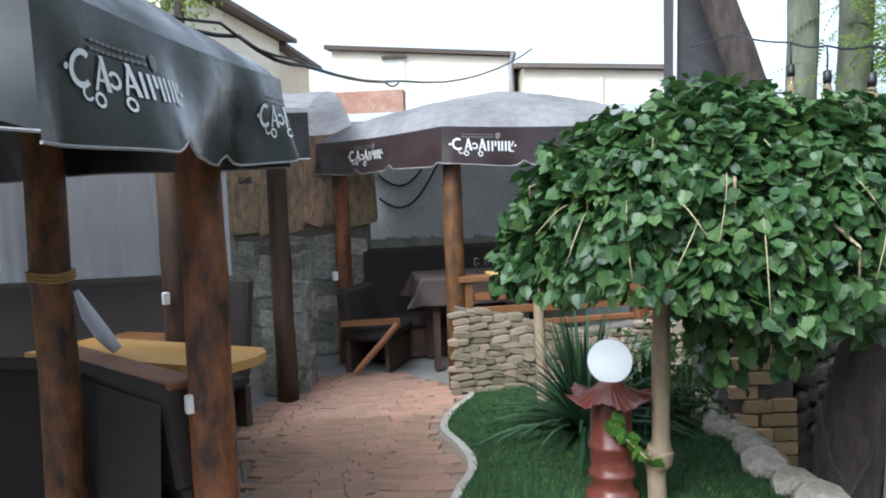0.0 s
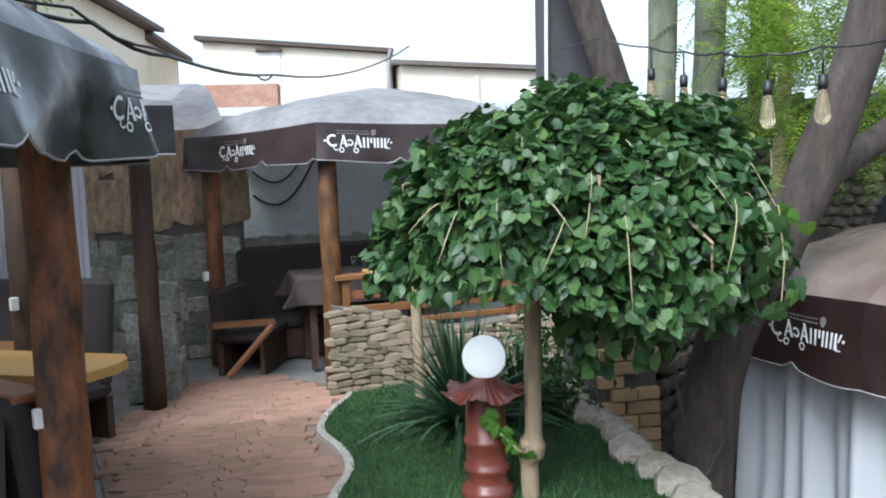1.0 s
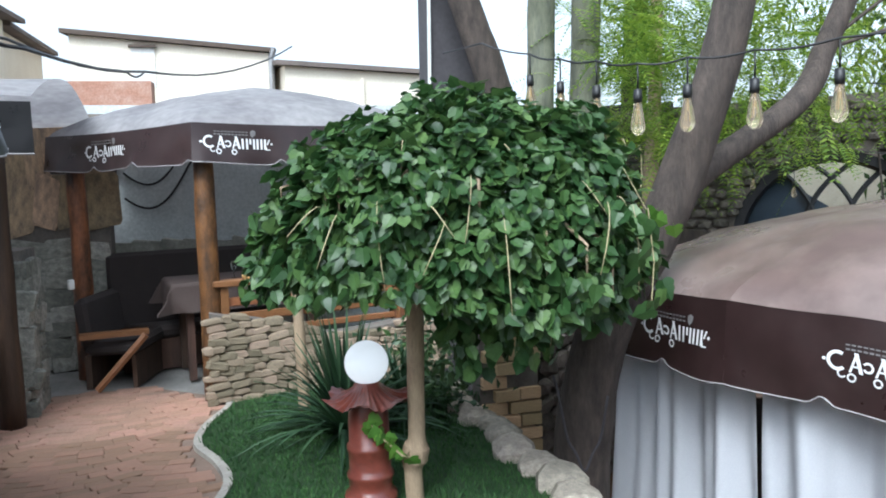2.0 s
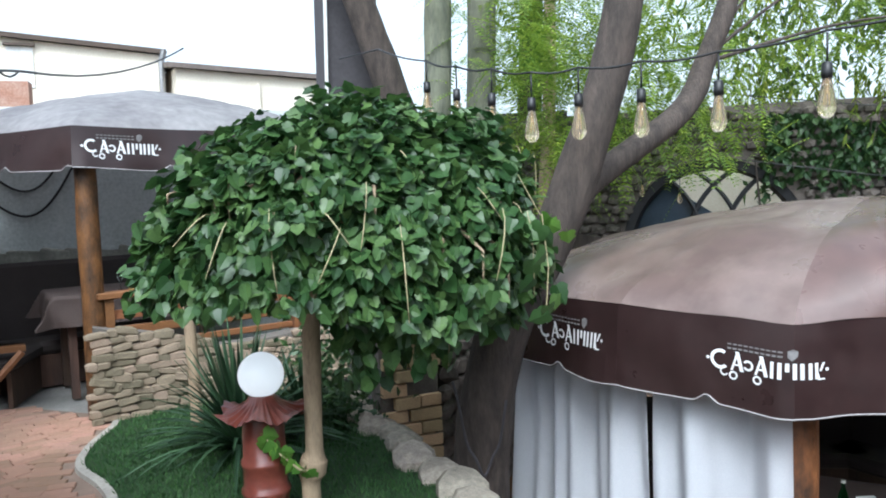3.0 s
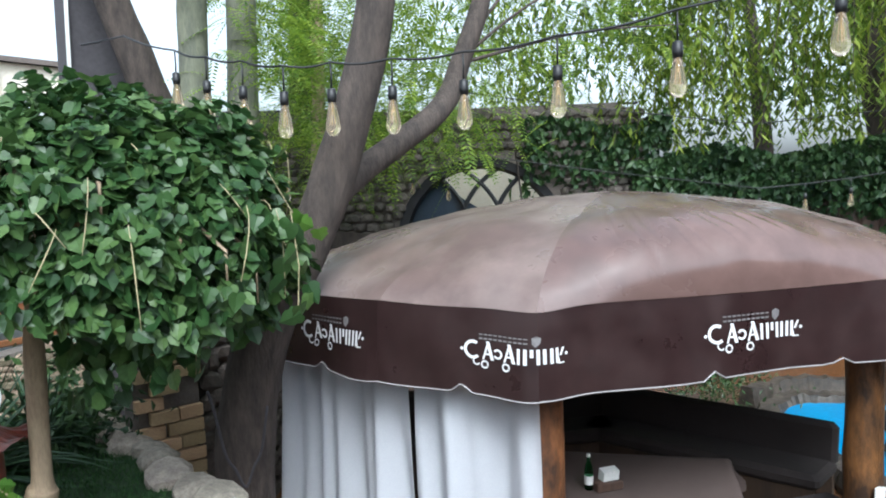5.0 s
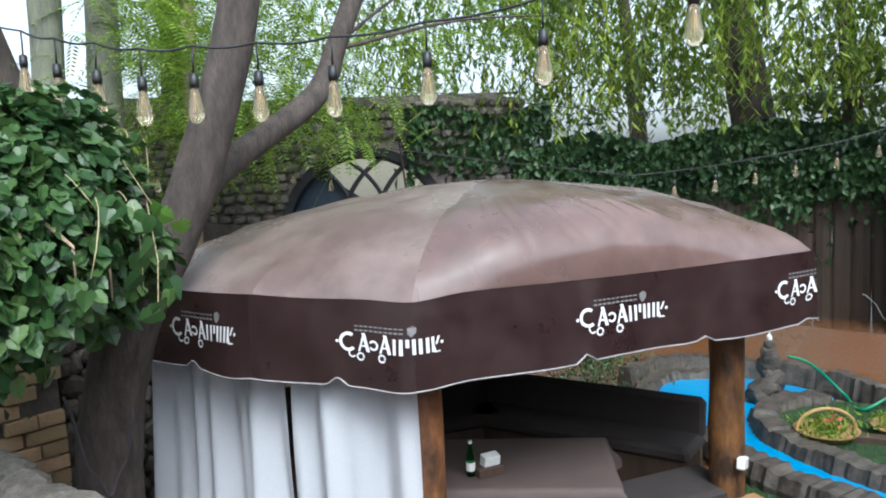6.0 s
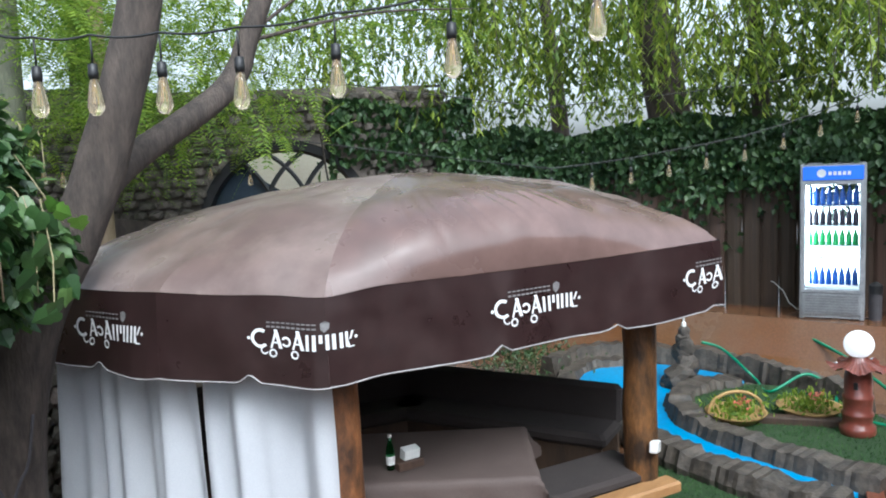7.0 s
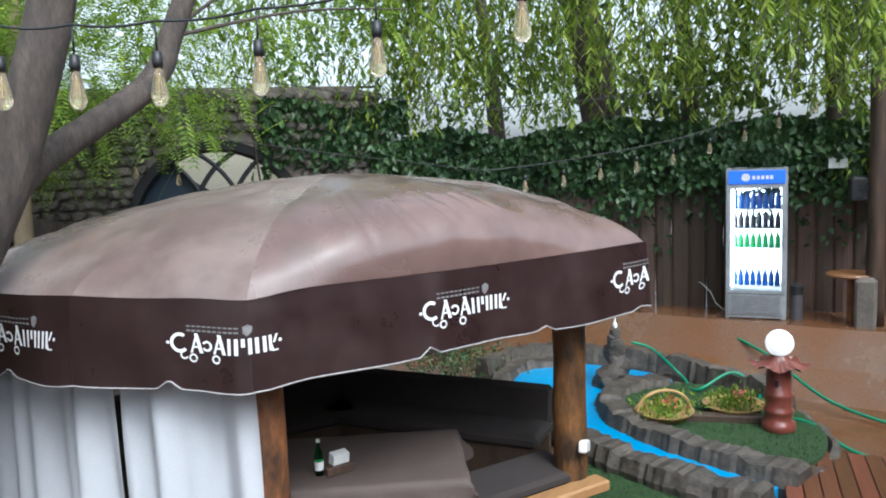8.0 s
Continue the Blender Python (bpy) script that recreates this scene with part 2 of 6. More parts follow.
    def prism(self, outline, z0, z1):
        n = len(outline)
        pts = [(x, y, z0) for x, y in outline] + [(x, y, z1) for x, y in outline]
        return self.add(pts, [tuple(range(n - 1, -1, -1)), tuple(range(n, 2 * n))] + [(i, (i + 1) % n, n + (i + 1) % n, n + i) for i in range(n)])

    def data(self, name, mat, smooth=False):
        me = bpy.data.meshes.new(name)
        me.from_pydata(self.v, [], self.f)
        me.update()
        me.materials.append(mat)
        if smooth:
            me.polygons.foreach_set("use_smooth", [True] * len(me.polygons))
        return me


def part(name, mesh, mat, parent=None, label="", smooth=False, at=None, kind=""):
    """Links a gathered mesh as one object, under a thing where one is given."""
    ob = new(name, mesh.data(name, mat, smooth))
    if parent is not None:
        ob.parent = parent
    if at is not None:
        ob.matrix_basis = at
    return tagged(ob, label, kind=kind)


def piece(name, data, parent, m):
    ob = new(name, data)
    ob.parent = parent
    ob.matrix_basis = m
    return ob


def thing(name, label, category, group="", at=None):
    ob = new(name)
    if at is not None:
        ob.matrix_basis = at
    return tagged(ob, label, category, group)


def structure(name, mesh, mat, label="", smooth=False):
    return part(name, mesh, mat, None, label, smooth, kind="structure")


def leaf_cloud(P, along, side, length, width, fold=0.25):
    """Many small folded leaves as one mesh: their bases, directions, side directions, lengths and widths as arrays."""
    P, along, side = (np.asarray(a, float) for a in (P, along, side))
    along = along / np.linalg.norm(along, axis=1)[:, None]
    side = side - along * (side * along).sum(1)[:, None]
    side = side / (np.linalg.norm(side, axis=1)[:, None] + 1e-9)
    up = np.cross(along, side)
    length = np.broadcast_to(length, len(P))[:, None]
    width = np.broadcast_to(width, len(P))[:, None]
    mid = P + along * length * 0.42
    V = np.stack([P, mid - side * width / 2 - up * width * fold, P + along * length, mid + side * width / 2 - up * width * fold], 1).reshape(-1, 3)
    k = np.arange(len(P))[:, None] * 4
    F = np.concatenate([k + [0, 1, 2], k + [0, 2, 3]], 1).reshape(-1, 3)
    m = Mesh()
    m.v, m.f = V.tolist(), F.tolist()
    return m


rng = np.random.default_rng(7)


def rot2(p, degrees):
    c, s = math.cos(radians(degrees)), math.sin(radians(degrees))
    return (p[0] * c - p[1] * s, p[0] * s + p[1] * c)


# ---- kinds of things ----
def perimeter(corners, z_top, drop, seed, slack=1.0, dip=0.0):
    """The hanging skirt of a roof as a surface: distance round the edge, 0 to 1 down, metres outwards."""
    n = len(corners)
    sides = [(Vector(corners[i]), Vector(corners[(i + 1) % n])) for i in range(n)]
    lengths = [(b - a).length for a, b in sides]
    total = sum(lengths)

    def at(s, v, out=0.0):
        s = s % total
        i = 0
        while s > lengths[i]:
            s -= lengths[i]
            i += 1
        a, b = sides[i]
        d = (b - a) / lengths[i]
        nrm = Vector((d.y, -d.x))
        k = s / lengths[i]
        r = 0.07
        near = min(s, lengths[i] - s)
        if near < r:
            j = (i - 1) % n if s < lengths[i] / 2 else (i + 1) % n
            e = (sides[j][1] - sides[j][0]).normalized()
            nrm = (nrm * (0.5 + 0.5 * near / r) + Vector((e.y, -e.x)) * (0.5 - 0.5 * near / r)).normalized()
        p = a + d * s
        fold = 0.018 * slack * noise.noise(Vector((s * 3.1 + i * 7, v * 1.2, seed))) + 0.02 * slack * v * math.sin(s * 5.0 + seed + i)
        off = 0.02 + out + fold * min(1, v * 2, near / r) + 0.03 * v
        p = p + nrm * off
        lift = 0.0
        for notch in (0.36, 0.66, 0.985) if lengths[i] > 1.6 else (0.55,):
            w = (k - notch) * lengths[i] / 0.07
            if abs(w) < 1:
                lift = max(lift, 0.05 * (1 - abs(w)) * v ** 3)
        wave = 0.012 * math.sin(k * math.pi * 3 + seed) * v * min(1.0, lengths[i] / 2.5)
        sag = -0.02 * math.sin(math.pi * k) - dip * math.exp(-((p - Vector(corners[0])).length / 0.22) ** 2)
        return Vector((p.x, p.y, z_top + sag - drop * v + wave + lift))

    return at, lengths, total


def emblem_shapes():
    """The house mark as plain shapes: dots, upright blocks, curls, a grey band. Unit: its width."""
    white, grey = [], []
    for x in (0.015, 0.985):
        white.append([(x + 0.016 * math.cos(a), 0.55 + 0.016 * math.sin(a)) for a in np.linspace(0, 2 * math.pi, 8, endpoint=False)])

    def bar(x, y0, y1, w=0.020, lean=0.0):
        white.append([(x, y0), (x + w, y0), (x + w + lean, y1), (x + lean, y1)])

    def ring(cx, cy, r, w=0.018, a0=0.0, a1=360.0, n=10):
        for k in range(n):
            t0, t1 = (radians(a0 + (a1 - a0) * (k + q) / n) for q in (0, 1))
            white.append([(cx + r * math.cos(t0), cy + r * math.sin(t0)), (cx + r * math.cos(t1), cy + r * math.sin(t1)), (cx + (r - w) * math.cos(t1), cy + (r - w) * math.sin(t1)), (cx + (r - w) * math.cos(t0), cy + (r - w) * math.sin(t0))])

    ring(0.125, 0.555, 0.09, 0.030, 55, 315, 14)
    for x in (0.24, 0.45):
        bar(x - 0.02, 0.47, 0.64, 0.020, 0.055)
        bar(x + 0.065, 0.47, 0.64, 0.034, -0.045)
        bar(x + 0.005, 0.515, 0.53, 0.06)
        ring(x + 0.005, 0.425, 0.04, 0.016, -20, 330, 10)
    ring(0.375, 0.535, 0.048, 0.02, -150, 150, 9)
    ring(0.165, 0.45, 0.04, 0.014, 100, 330, 8)
    for x, lo in ((0.565, 0.47), (0.625, 0.47), (0.675, 0.54), (0.725, 0.475), (0.775, 0.475), (0.83, 0.475), (0.88, 0.475)):
        bar(x, lo, 0.612, 0.028)
    bar(0.905, 0.465, 0.53, 0.024, -0.02)
    bar(0.915, 0.54, 0.61, 0.022, 0.03)
    bar(0.91, 0.465, 0.478, 0.055)
    for k in range(10):
        x = 0.19 + k * 0.048
        grey.append([(x, 0.655), (x + 0.036, 0.655), (x + 0.036, 0.672), (x, 0.672)])
        grey.append([(x, 0.695), (x + 0.036, 0.695), (x + 0.036, 0.708), (x, 0.708)])
    grey.append([(0.69, 0.66), (0.72, 0.63), (0.76, 0.67), (0.765, 0.715), (0.73, 0.735), (0.69, 0.715)])
    return white, grey


WHITE_SHAPES, GREY_SHAPES = emblem_shapes()


def emblem(parent, at, s0, width, drop):
    for name, shapes, mat in (("printed_mark", WHITE_SHAPES, M_PRINT), ("printed_band", GREY_SHAPES, M_PRINT_GREY)):
        m = Mesh()
        for poly in shapes:
            pts = []
            for x, y in poly:
                v = 0.48 - (y - 0.55) * width / drop
                pts.append(at(s0 + x * width, v, 0.006))
            m.add(pts, [tuple(range(len(pts)))])
        part(name, m, mat, parent)


def log_post(parent, x, y, z0, z1, r, mat, seed=0, lean=(0, 0)):
    m = Mesh()
    n = 10
    path = [(x + lean[0] * k / n + 0.012 * noise.noise(Vector((seed, k * 0.4, 0))), y + lean[1] * k / n + 0.012 * noise.noise(Vector((seed, k * 0.4, 5))), z0 + (z1 - z0) * k / n) for k in range(n + 1)]
    m.tube(path, [r * (1.04 - 0.08 * k / n) for k in range(n + 1)], 14, rough=0.10, seed=seed)
    return part("post", m, mat, parent, smooth=True)


def gazebo(label, corners, z_eave, drop, apex, floor, skirt, roof_mat, emblems, inset=0.35, radius=0.095, post_mat=None, seed=0, posts=None, bulge=0.72, width=0.64, slack=1.0, dip=0.0, creased=(), creased_mat=None, domed=False):
    g = thing("gazebo", label, "gazebo", "log gazebos of the garden")
    n = len(corners)
    at, lengths, total = perimeter(corners, z_eave, drop, seed, slack, dip)
    ax, ay, az = apex
    mean_r = sum(math.hypot(c[0] - ax, c[1] - ay) for c in corners) / n * 1.04
    for i in range(n):
        a, b = corners[i], corners[(i + 1) % n]

        def panel(u, v, a=a, b=b, i=i):
            ex, ey = a[0] + (b[0] - a[0]) * u, a[1] + (b[1] - a[1]) * u
            far = math.hypot(ex - ax, ey - ay)
            k = (1 + (mean_r / far - 1) * min(1.0, v * 2.0)) * (1 - v)
            x, y = ax + (ex - ax) * k, ay + (ey - ay) * k
            z = z_eave - 0.02 * math.sin(math.pi * u) * (1 - v) + (az - z_eave) * (1 - (1 - v ** 0.75) ** 1.5 if domed else v ** bulge)
            z += 0.06 * math.sin(math.pi * u) * math.sin(math.pi * v) * 0.3 + (0.055 * noise.noise(Vector((x * 1.7, y * 1.7, seed))) + 0.035 * noise.noise(Vector((x * 4.2, y * 4.2, seed + 3)))) * min(1, 4 * v) * (1 - v)
            z -= dip * math.exp(-(math.hypot(x - corners[0][0], y - corners[0][1]) / 0.22) ** 2)
            if i in creased:
                for k in range(9):
                    mid = 0.10 + 0.052 * k + 0.010 * math.sin(k * 2.7) + 0.13 * (1 - v) ** 1.5
                    reach = 0.15 + 0.05 * math.sin(k * 1.9)
                    z -= 0.016 * math.exp(-((u - mid) / 0.007) ** 2) * math.exp(-((v - 0.36 - 0.05 * math.cos(k * 3.1)) / reach) ** 2)
            return (x, y, z)

        part("roof_panel", Mesh().grid(panel, 130 if i in creased else 24, 26), creased_mat if creased_mat and i in creased else roof_mat, g, "domed vinyl roof panel, darker and creased" if i in creased else "domed vinyl roof panel", smooth=True)
    s0 = 0.0
    for i in range(n):
        m = Mesh()
        m.grid(lambda u, v, i=i, s0=s0: at(s0 + 1e-4 + u * (lengths[i] - 2e-4), v), 56, 6)
        part("valance", m, skirt, g, "hanging vinyl valance with a printed mark", smooth=True)
        w = Mesh()
        w.tube([at(s0 + 1e-4 + u * (lengths[i] - 2e-4), 1.0) for u in np.linspace(0, 1, 40)], 0.0055, 5)
        part("welt", w, M_PIPING, g, "pale welt along the hem")
        s0 += lengths[i]
    for s, w in emblems:
        emblem(g, at, s, w or width, drop)
    cx, cy = sum(c[0] for c in corners) / n, sum(c[1] for c in corners) / n
    for i in range(n) if posts is None else posts:
        x, y = corners[i]
        d = math.hypot(cx - x, cy - y)
        px, py = x + (cx - x) * inset / d, y + (cy - y) * inset / d
        log_post(g, px, py, floor, z_eave - 0.02, radius, post_mat or M_LOG, seed + i * 3)
    ring = []
    for x, y in corners:
        d = math.hypot(cx - x, cy - y)
        ring.append((x + (cx - x) * inset * 0.8 / d, y + (cy - y) * inset * 0.8 / d, z_eave - 0.08))
    for i in range(n):
        part("beam", Mesh().tube([ring[i], ring[(i + 1) % n]], 0.05, 8), M_LOG_DARK, g)
        part("rafter", Mesh().tube([ring[i], (ax, ay, az - 0.12)], 0.04, 6), M_LOG_DARK, g)
    return g, at


def sofa(label, p, q, floor, inward, height=0.98, seat=0.45, depth=0.5, group="dark garden sofas", draped=False):
    """A bench along p-q; inward: the side (+1 left of p-q, -1 right) to which one sits."""
    p, q = Vector(p), Vector(q)
    d = (q - p)
    L = d.length
    ang = math.degrees(math.atan2(d.y, d.x))
    mid = (p + q) / 2
    s = thing("sofa", label, "sofa", group, pose(mid.x, mid.y, floor, 0, 0, ang))
    b = Mesh()

    b.box((0, 0.0, (height + seat) / 2 - 0.02), (L, 0.12, height - seat + 0.08), rx=inward * 7, bevel=0.045)
    part("backrest", b, M_SOFA, s)
    if draped:
        part("cover", Mesh().grid(lambda u, v: ((u - 0.5) * L * 1.01, -inward * (0.10 + 0.05 * v + 0.012 * math.sin(u * 19) * v), height - 0.06 - (height - 0.09) * v), 30, 6), M_SOFA, s, "cloth hanging down the back", smooth=True)
    c = Mesh()
    c.box((0, inward * depth / 2, seat - 0.06), (L, depth, 0.13), bevel=0.04)
    part("seat", c, M_SOFA, s)
    f = Mesh()
    f.box((0, inward * (depth - 0.06), (seat - 0.13) / 2), (L - 0.1, 0.04, seat - 0.13))
    f.box((0, inward * 0.02, (seat - 0.13) / 2), (L - 0.06, 0.06, seat - 0.13))
    part("base", f, M_DARKWOOD, s)
    return s


def curtain(label, p, q, z1, z0, waves, seed, gather=0.0, amp=0.05):
    p, q = Vector(p), Vector(q)
    d = (q - p)
    nrm = Vector((d.y, -d.x)).normalized()

    def cloth(u, v):
        w = u + gather * v * (u - 0.6) * 0.4
        a = amp * (0.5 + 0.6 * v) * (math.sin(2 * math.pi * waves * u + seed) + 0.5 * math.sin(2 * math.pi * waves * 2.3 * u + 1.7 * seed) + 0.8 * noise.noise(Vector((u * 6, v * 1.5, seed))))
        r = p + d * w + nrm * a
        return (r.x, r.y, z1 + (z0 - z1) * v)

    m = Mesh().grid(cloth, 90, 14)
    c = part("curtain", m, M_CURTAIN, None, "", smooth=True)
    return tagged(c, label, "curtain", "white curtains of the gazebos")


def pagoda_lamp(label, x, y, z, ang=0.0, k=1.0):
    lamp = thing("garden_lamp", label, "garden lamp", "pagoda lamps", pose(x, y, z, 0, 0, ang))
    b = Mesh().lathe([(0.0, 0.0), (0.14 * k, 0.0), (0.155, 0.03), (0.15, 0.09), (0.122, 0.11), (0.125, 0.17), (0.135, 0.19), (0.135, 0.21), (0.12, 0.225), (0.122, 0.33), (0.131, 0.35), (0.131, 0.37), (0.117, 0.385), (0.115, 0.55), (0.105, 0.60), (0.105, 0.64), (0.0, 0.64)], seg=24)
    body = part("body", b, M_GLAZE, lamp, smooth=True)
    for a in (20, 140, 260):
        w = Mesh().box((0.112 * math.cos(radians(a)), 0.112 * math.sin(radians(a)), 0.48), (0.02, 0.035, 0.07), rz=a, bevel=0.006)
        part("window", w, M_BLACK, body)

    def hat(u, v):
        a = 2 * math.pi * u
        lobe = math.cos(a * 6)
        r = 0.065 + v * 0.178 * (1 + 0.14 * lobe) + 0.006 * math.cos(a * 30) * v
        z = 0.735 - 0.125 * v ** 0.62 + 0.055 * v ** 4 * (0.5 + 0.5 * lobe) + 0.006 * math.cos(a * 30) * v
        return (r * math.cos(a), r * math.sin(a), z)

    h = Mesh().grid(hat, 120, 8)
    h.grid(lambda u, v: tuple(Vector(hat(u, 1.0)) * (1 - v) + Vector((0.085 * math.cos(2 * math.pi * u), 0.085 * math.sin(2 * math.pi * u), 0.625)) * v), 120, 2)
    part("roof", h, M_GLAZE, lamp, "flared fluted roof", smooth=True)
    g = Mesh()
    prof = [(0.125 * math.sin(t), -0.125 * math.cos(t)) for t in np.linspace(0.02, math.pi - 0.02, 20)]
    g.lathe(prof, (0, 0, 0.84), 32)
    part("globe", g, M_OPAL, lamp, "white opal globe", smooth=True)
    n = Mesh().lathe([(0.0, 0.71), (0.06, 0.71), (0.065, 0.735), (0.0, 0.735)], seg=20)
    part("collar", n, M_GLAZE, lamp, smooth=True)
    return lamp


def rubble_shape(name, mat, seed, fine=1):
    """One rounded stone, about one unit each way."""
    bm = bmesh.new()
    bmesh.ops.create_icosphere(bm, subdivisions=fine, radius=0.5)
    for v in bm.verts:
        k = 1 + 0.28 * noise.noise(v.co * 2.2 + Vector((seed * 5.3, 0, 0))) + 0.12 * (fine - 1) * noise.noise(v.co * 6 + Vector((seed, 0, 0)))
        v.co = Vector((max(-0.44, min(0.44, v.co.x * k)), max(-0.42, min(0.42, v.co.y * k)), max(-0.43, min(0.43, v.co.z * k)))) * 1.1
    me = bpy.data.meshes.new(name)
    bm.to_mesh(me)
    bm.free()
    me.materials.append(mat)
    return me


def slab_shape(name, mat, seed, bevel=0.07):
    """A flat broken stone with uneven corners, about one unit each way."""
    q = random.Random(seed)
    m = Mesh().box((0, 0, 0), (0.98, 0.9, 0.98), bevel=bevel)
    skew = [(q.uniform(-0.1, 0.1), q.uniform(-0.1, 0.1)) for k in range(4)]
    m.v = [(x + skew[(x > 0) + 2 * (z > 0)][0], y * (1 + 0.3 * noise.noise(Vector((x * 2, z * 2, seed)))), z + skew[(x > 0) + 2 * (z > 0)][1]) for x, y, z in m.v]
    return m.data(name, mat)


def stone_face(parent, name, shapes, fn, length, height, w, h, out, seed, limit=300, z_noise=True, mat=None):
    """Courses of stones over a wall face; fn(s, z) gives place and outward direction. Those past the limit are joined."""
    rnd = random.Random(seed)
    rows = int(max(height(k / 20) for k in range(21)) / h) + 1 if callable(height) else int(height / h)
    spots = []
    for j in range(rows):
        s = rnd.uniform(-0.5, 0) * w
        while s < length:
            ww = w * rnd.uniform(0.6, 1.45)
            z = (j + 0.5) * h
            top = height(s / length) if callable(height) else height
            if z < top:
                spots.append((s + ww / 2, z + rnd.uniform(-0.12, 0.12) * h, ww, h * rnd.uniform(0.8, 1.2), rnd.randrange(len(shapes)), rnd.uniform(-12, 12), rnd.uniform(0.8, 1.3)))
            s += ww
    rest = Mesh()
    for i, (s, z, ww, hh, k, turn, o) in enumerate(spots):
        p, n = fn(min(s, length), z)
        ang = math.degrees(math.atan2(n.y, n.x)) + 90
        m = Matrix.Translation(p) @ pose(0, 0, 0, 0, turn, ang) @ Matrix.Diagonal((ww * 1.14, out * 2 * o, hh * 1.16, 1))
        if i < limit:
            piece(name, shapes[k], parent, m)
        else:
            rest.add([m @ v.co for v in shapes[k].vertices], [tuple(f.vertices) for f in shapes[k].polygons])
    if rest.v:
        tagged(part(name, rest, mat or shapes[0].materials[0], parent), kind="stuff")


def tree_trunk(parent, path, radii, mat, name="trunk", seg=14, seed=1, steps=6):
    pts, rr = [], []
    P = [Vector(p) for p in path]
    for i in range(len(P) - 1):
        p0, p1, p2, p3 = P[max(i - 1, 0)], P[i], P[i + 1], P[min(i + 2, len(P) - 1)]
        for k in range(steps):
            t = k / steps
            pts.append(0.5 * ((2 * p1) + (p2 - p0) * t + (2 * p0 - 5 * p1 + 4 * p2 - p3) * t * t + (3 * p1 - p0 - 3 * p2 + p3) * t ** 3))
            rr.append(radii[i] + (radii[i + 1] - radii[i]) * t)
    pts.append(P[-1])
    rr.append(radii[-1])
    m = Mesh().tube(pts, rr, seg, rough=0.12, seed=seed)
    return part(name, m, mat, parent, smooth=True)


def hanging_bulb(parent_label, x, y, z, size=1.45, group="bulbs on the near light string"):
    """z: the wire's height. Socket, glass and filament hang below it."""
    b = thing("light_bulb", parent_label, "light bulb", group, pose(x, y, z))
    k = size
    m = Mesh().tube([(0, 0, 0), (0.002, 0, -0.05 * k), (0, 0, -0.10 * k)], 0.004 * k, 6)
    m.lathe([(0.001, -0.155 * k), (0.017 * k, -0.155 * k), (0.019 * k, -0.135 * k), (0.017 * k, -0.10 * k), (0.001, -0.095 * k)], seg=12)
    part("socket", m, M_BLACK, b, smooth=True)
    g = Mesh().lathe([(0.001, -0.29 * k), (0.014 * k, -0.287 * k), (0.026 * k, -0.275 * k), (0.031 * k, -0.255 * k), (0.029 * k, -0.235 * k), (0.021 * k, -0.19 * k), (0.015 * k, -0.155 * k)], seg=14)
    gl = part("glass", g, M_BULB, b, "clear amber glass", smooth=True)
    gl.visible_shadow = False
    f = Mesh()
    for a in range(5):
        c, s = math.cos(a * 1.256), math.sin(a * 1.256)
        f.tube([(0.006 * c, 0.006 * s, -0.165 * k), (0.012 * c, 0.012 * s, -0.245 * k)], 0.0011, 4)
    f.tube([(0, 0, -0.155 * k), (0, 0, -0.205 * k)], 0.003, 6)
    part("filament", f, M_FIL, gl)
    return b


# ---- ground: upper garden at 0, lower garden about a metre down, rising to the far terrace ----
LOW = -1.05


def low_ground(x, y):
    k = max(0.0, min(1.0, (x - 9.8) / 0.55))
    return LOW + 0.70 * k * k * (3 - 2 * k)


g = Mesh()
g.grid(lambda u, v: (2.05 + 22 * u, -14 + 34 * v, low_ground(2.05 + 22 * u, 0)), 66, 34)
g.grid(lambda u, v: (24.05 + 600 * u ** 2, -14 + 34 * v, -0.35), 4, 34)
g.grid(lambda u, v: (2.05 + 622 * u, 20 + 500 * v, low_ground(2.05 + 622 * u, 0)), 40, 3)
g.grid(lambda u, v: (2.05 + 622 * u, -500 + 486 * v, low_ground(2.05 + 622 * u, 0)), 40, 3)
g.grid(lambda u, v: (-600 + 602.05 * u, -500 + 1020 * v, -1.08), 4, 4)
structure("ground", g, M_WETPAVE, "wet orange-brown paving of the lower garden")
t = Mesh()
t.prism([(-14, -8), (2.08, -8), (2.08, 14), (-14, 14)], -1.3, -0.03)
structure("terrace", t, M_CONCRETE, "grey concrete of the upper garden")


def wavy(points, steps=8):
    P = [Vector((*p, 0)) for p in points]
    out = []
    for i in range(len(P) - 1):
        p0, p1, p2, p3 = P[max(i - 1, 0)], P[i], P[i + 1], P[min(i + 2, len(P) - 1)]
        for k in range(steps):
            s = k / steps
            q = 0.5 * ((2 * p1) + (p2 - p0) * s + (2 * p0 - 5 * p1 + 4 * p2 - p3) * s * s + (3 * p1 - p0 - 3 * p2 + p3) * s ** 3)
            out.append((q.x, q.y))
    return out + [points[-1]]


LAWN_EDGE = wavy([(0.16, 6.62), (0.17, 6.45), (0.0, 5.95), (-0.05, 5.5), (0.10, 5.05), (0.16, 4.65), (0.06, 4.2), (0.02, 3.7), (0.14, 3.2), (0.08, 2.6), (0.0, 1.6)])
lawn = Mesh()
lawn.prism(LAWN_EDGE + [(2.0, 1.6), (2.0, 5.6), (2.0, 8.2), (0.3, 8.2)], -0.03, 0.012)
structure("lawn", lawn, M_LAWN, "dark green clipped lawn")


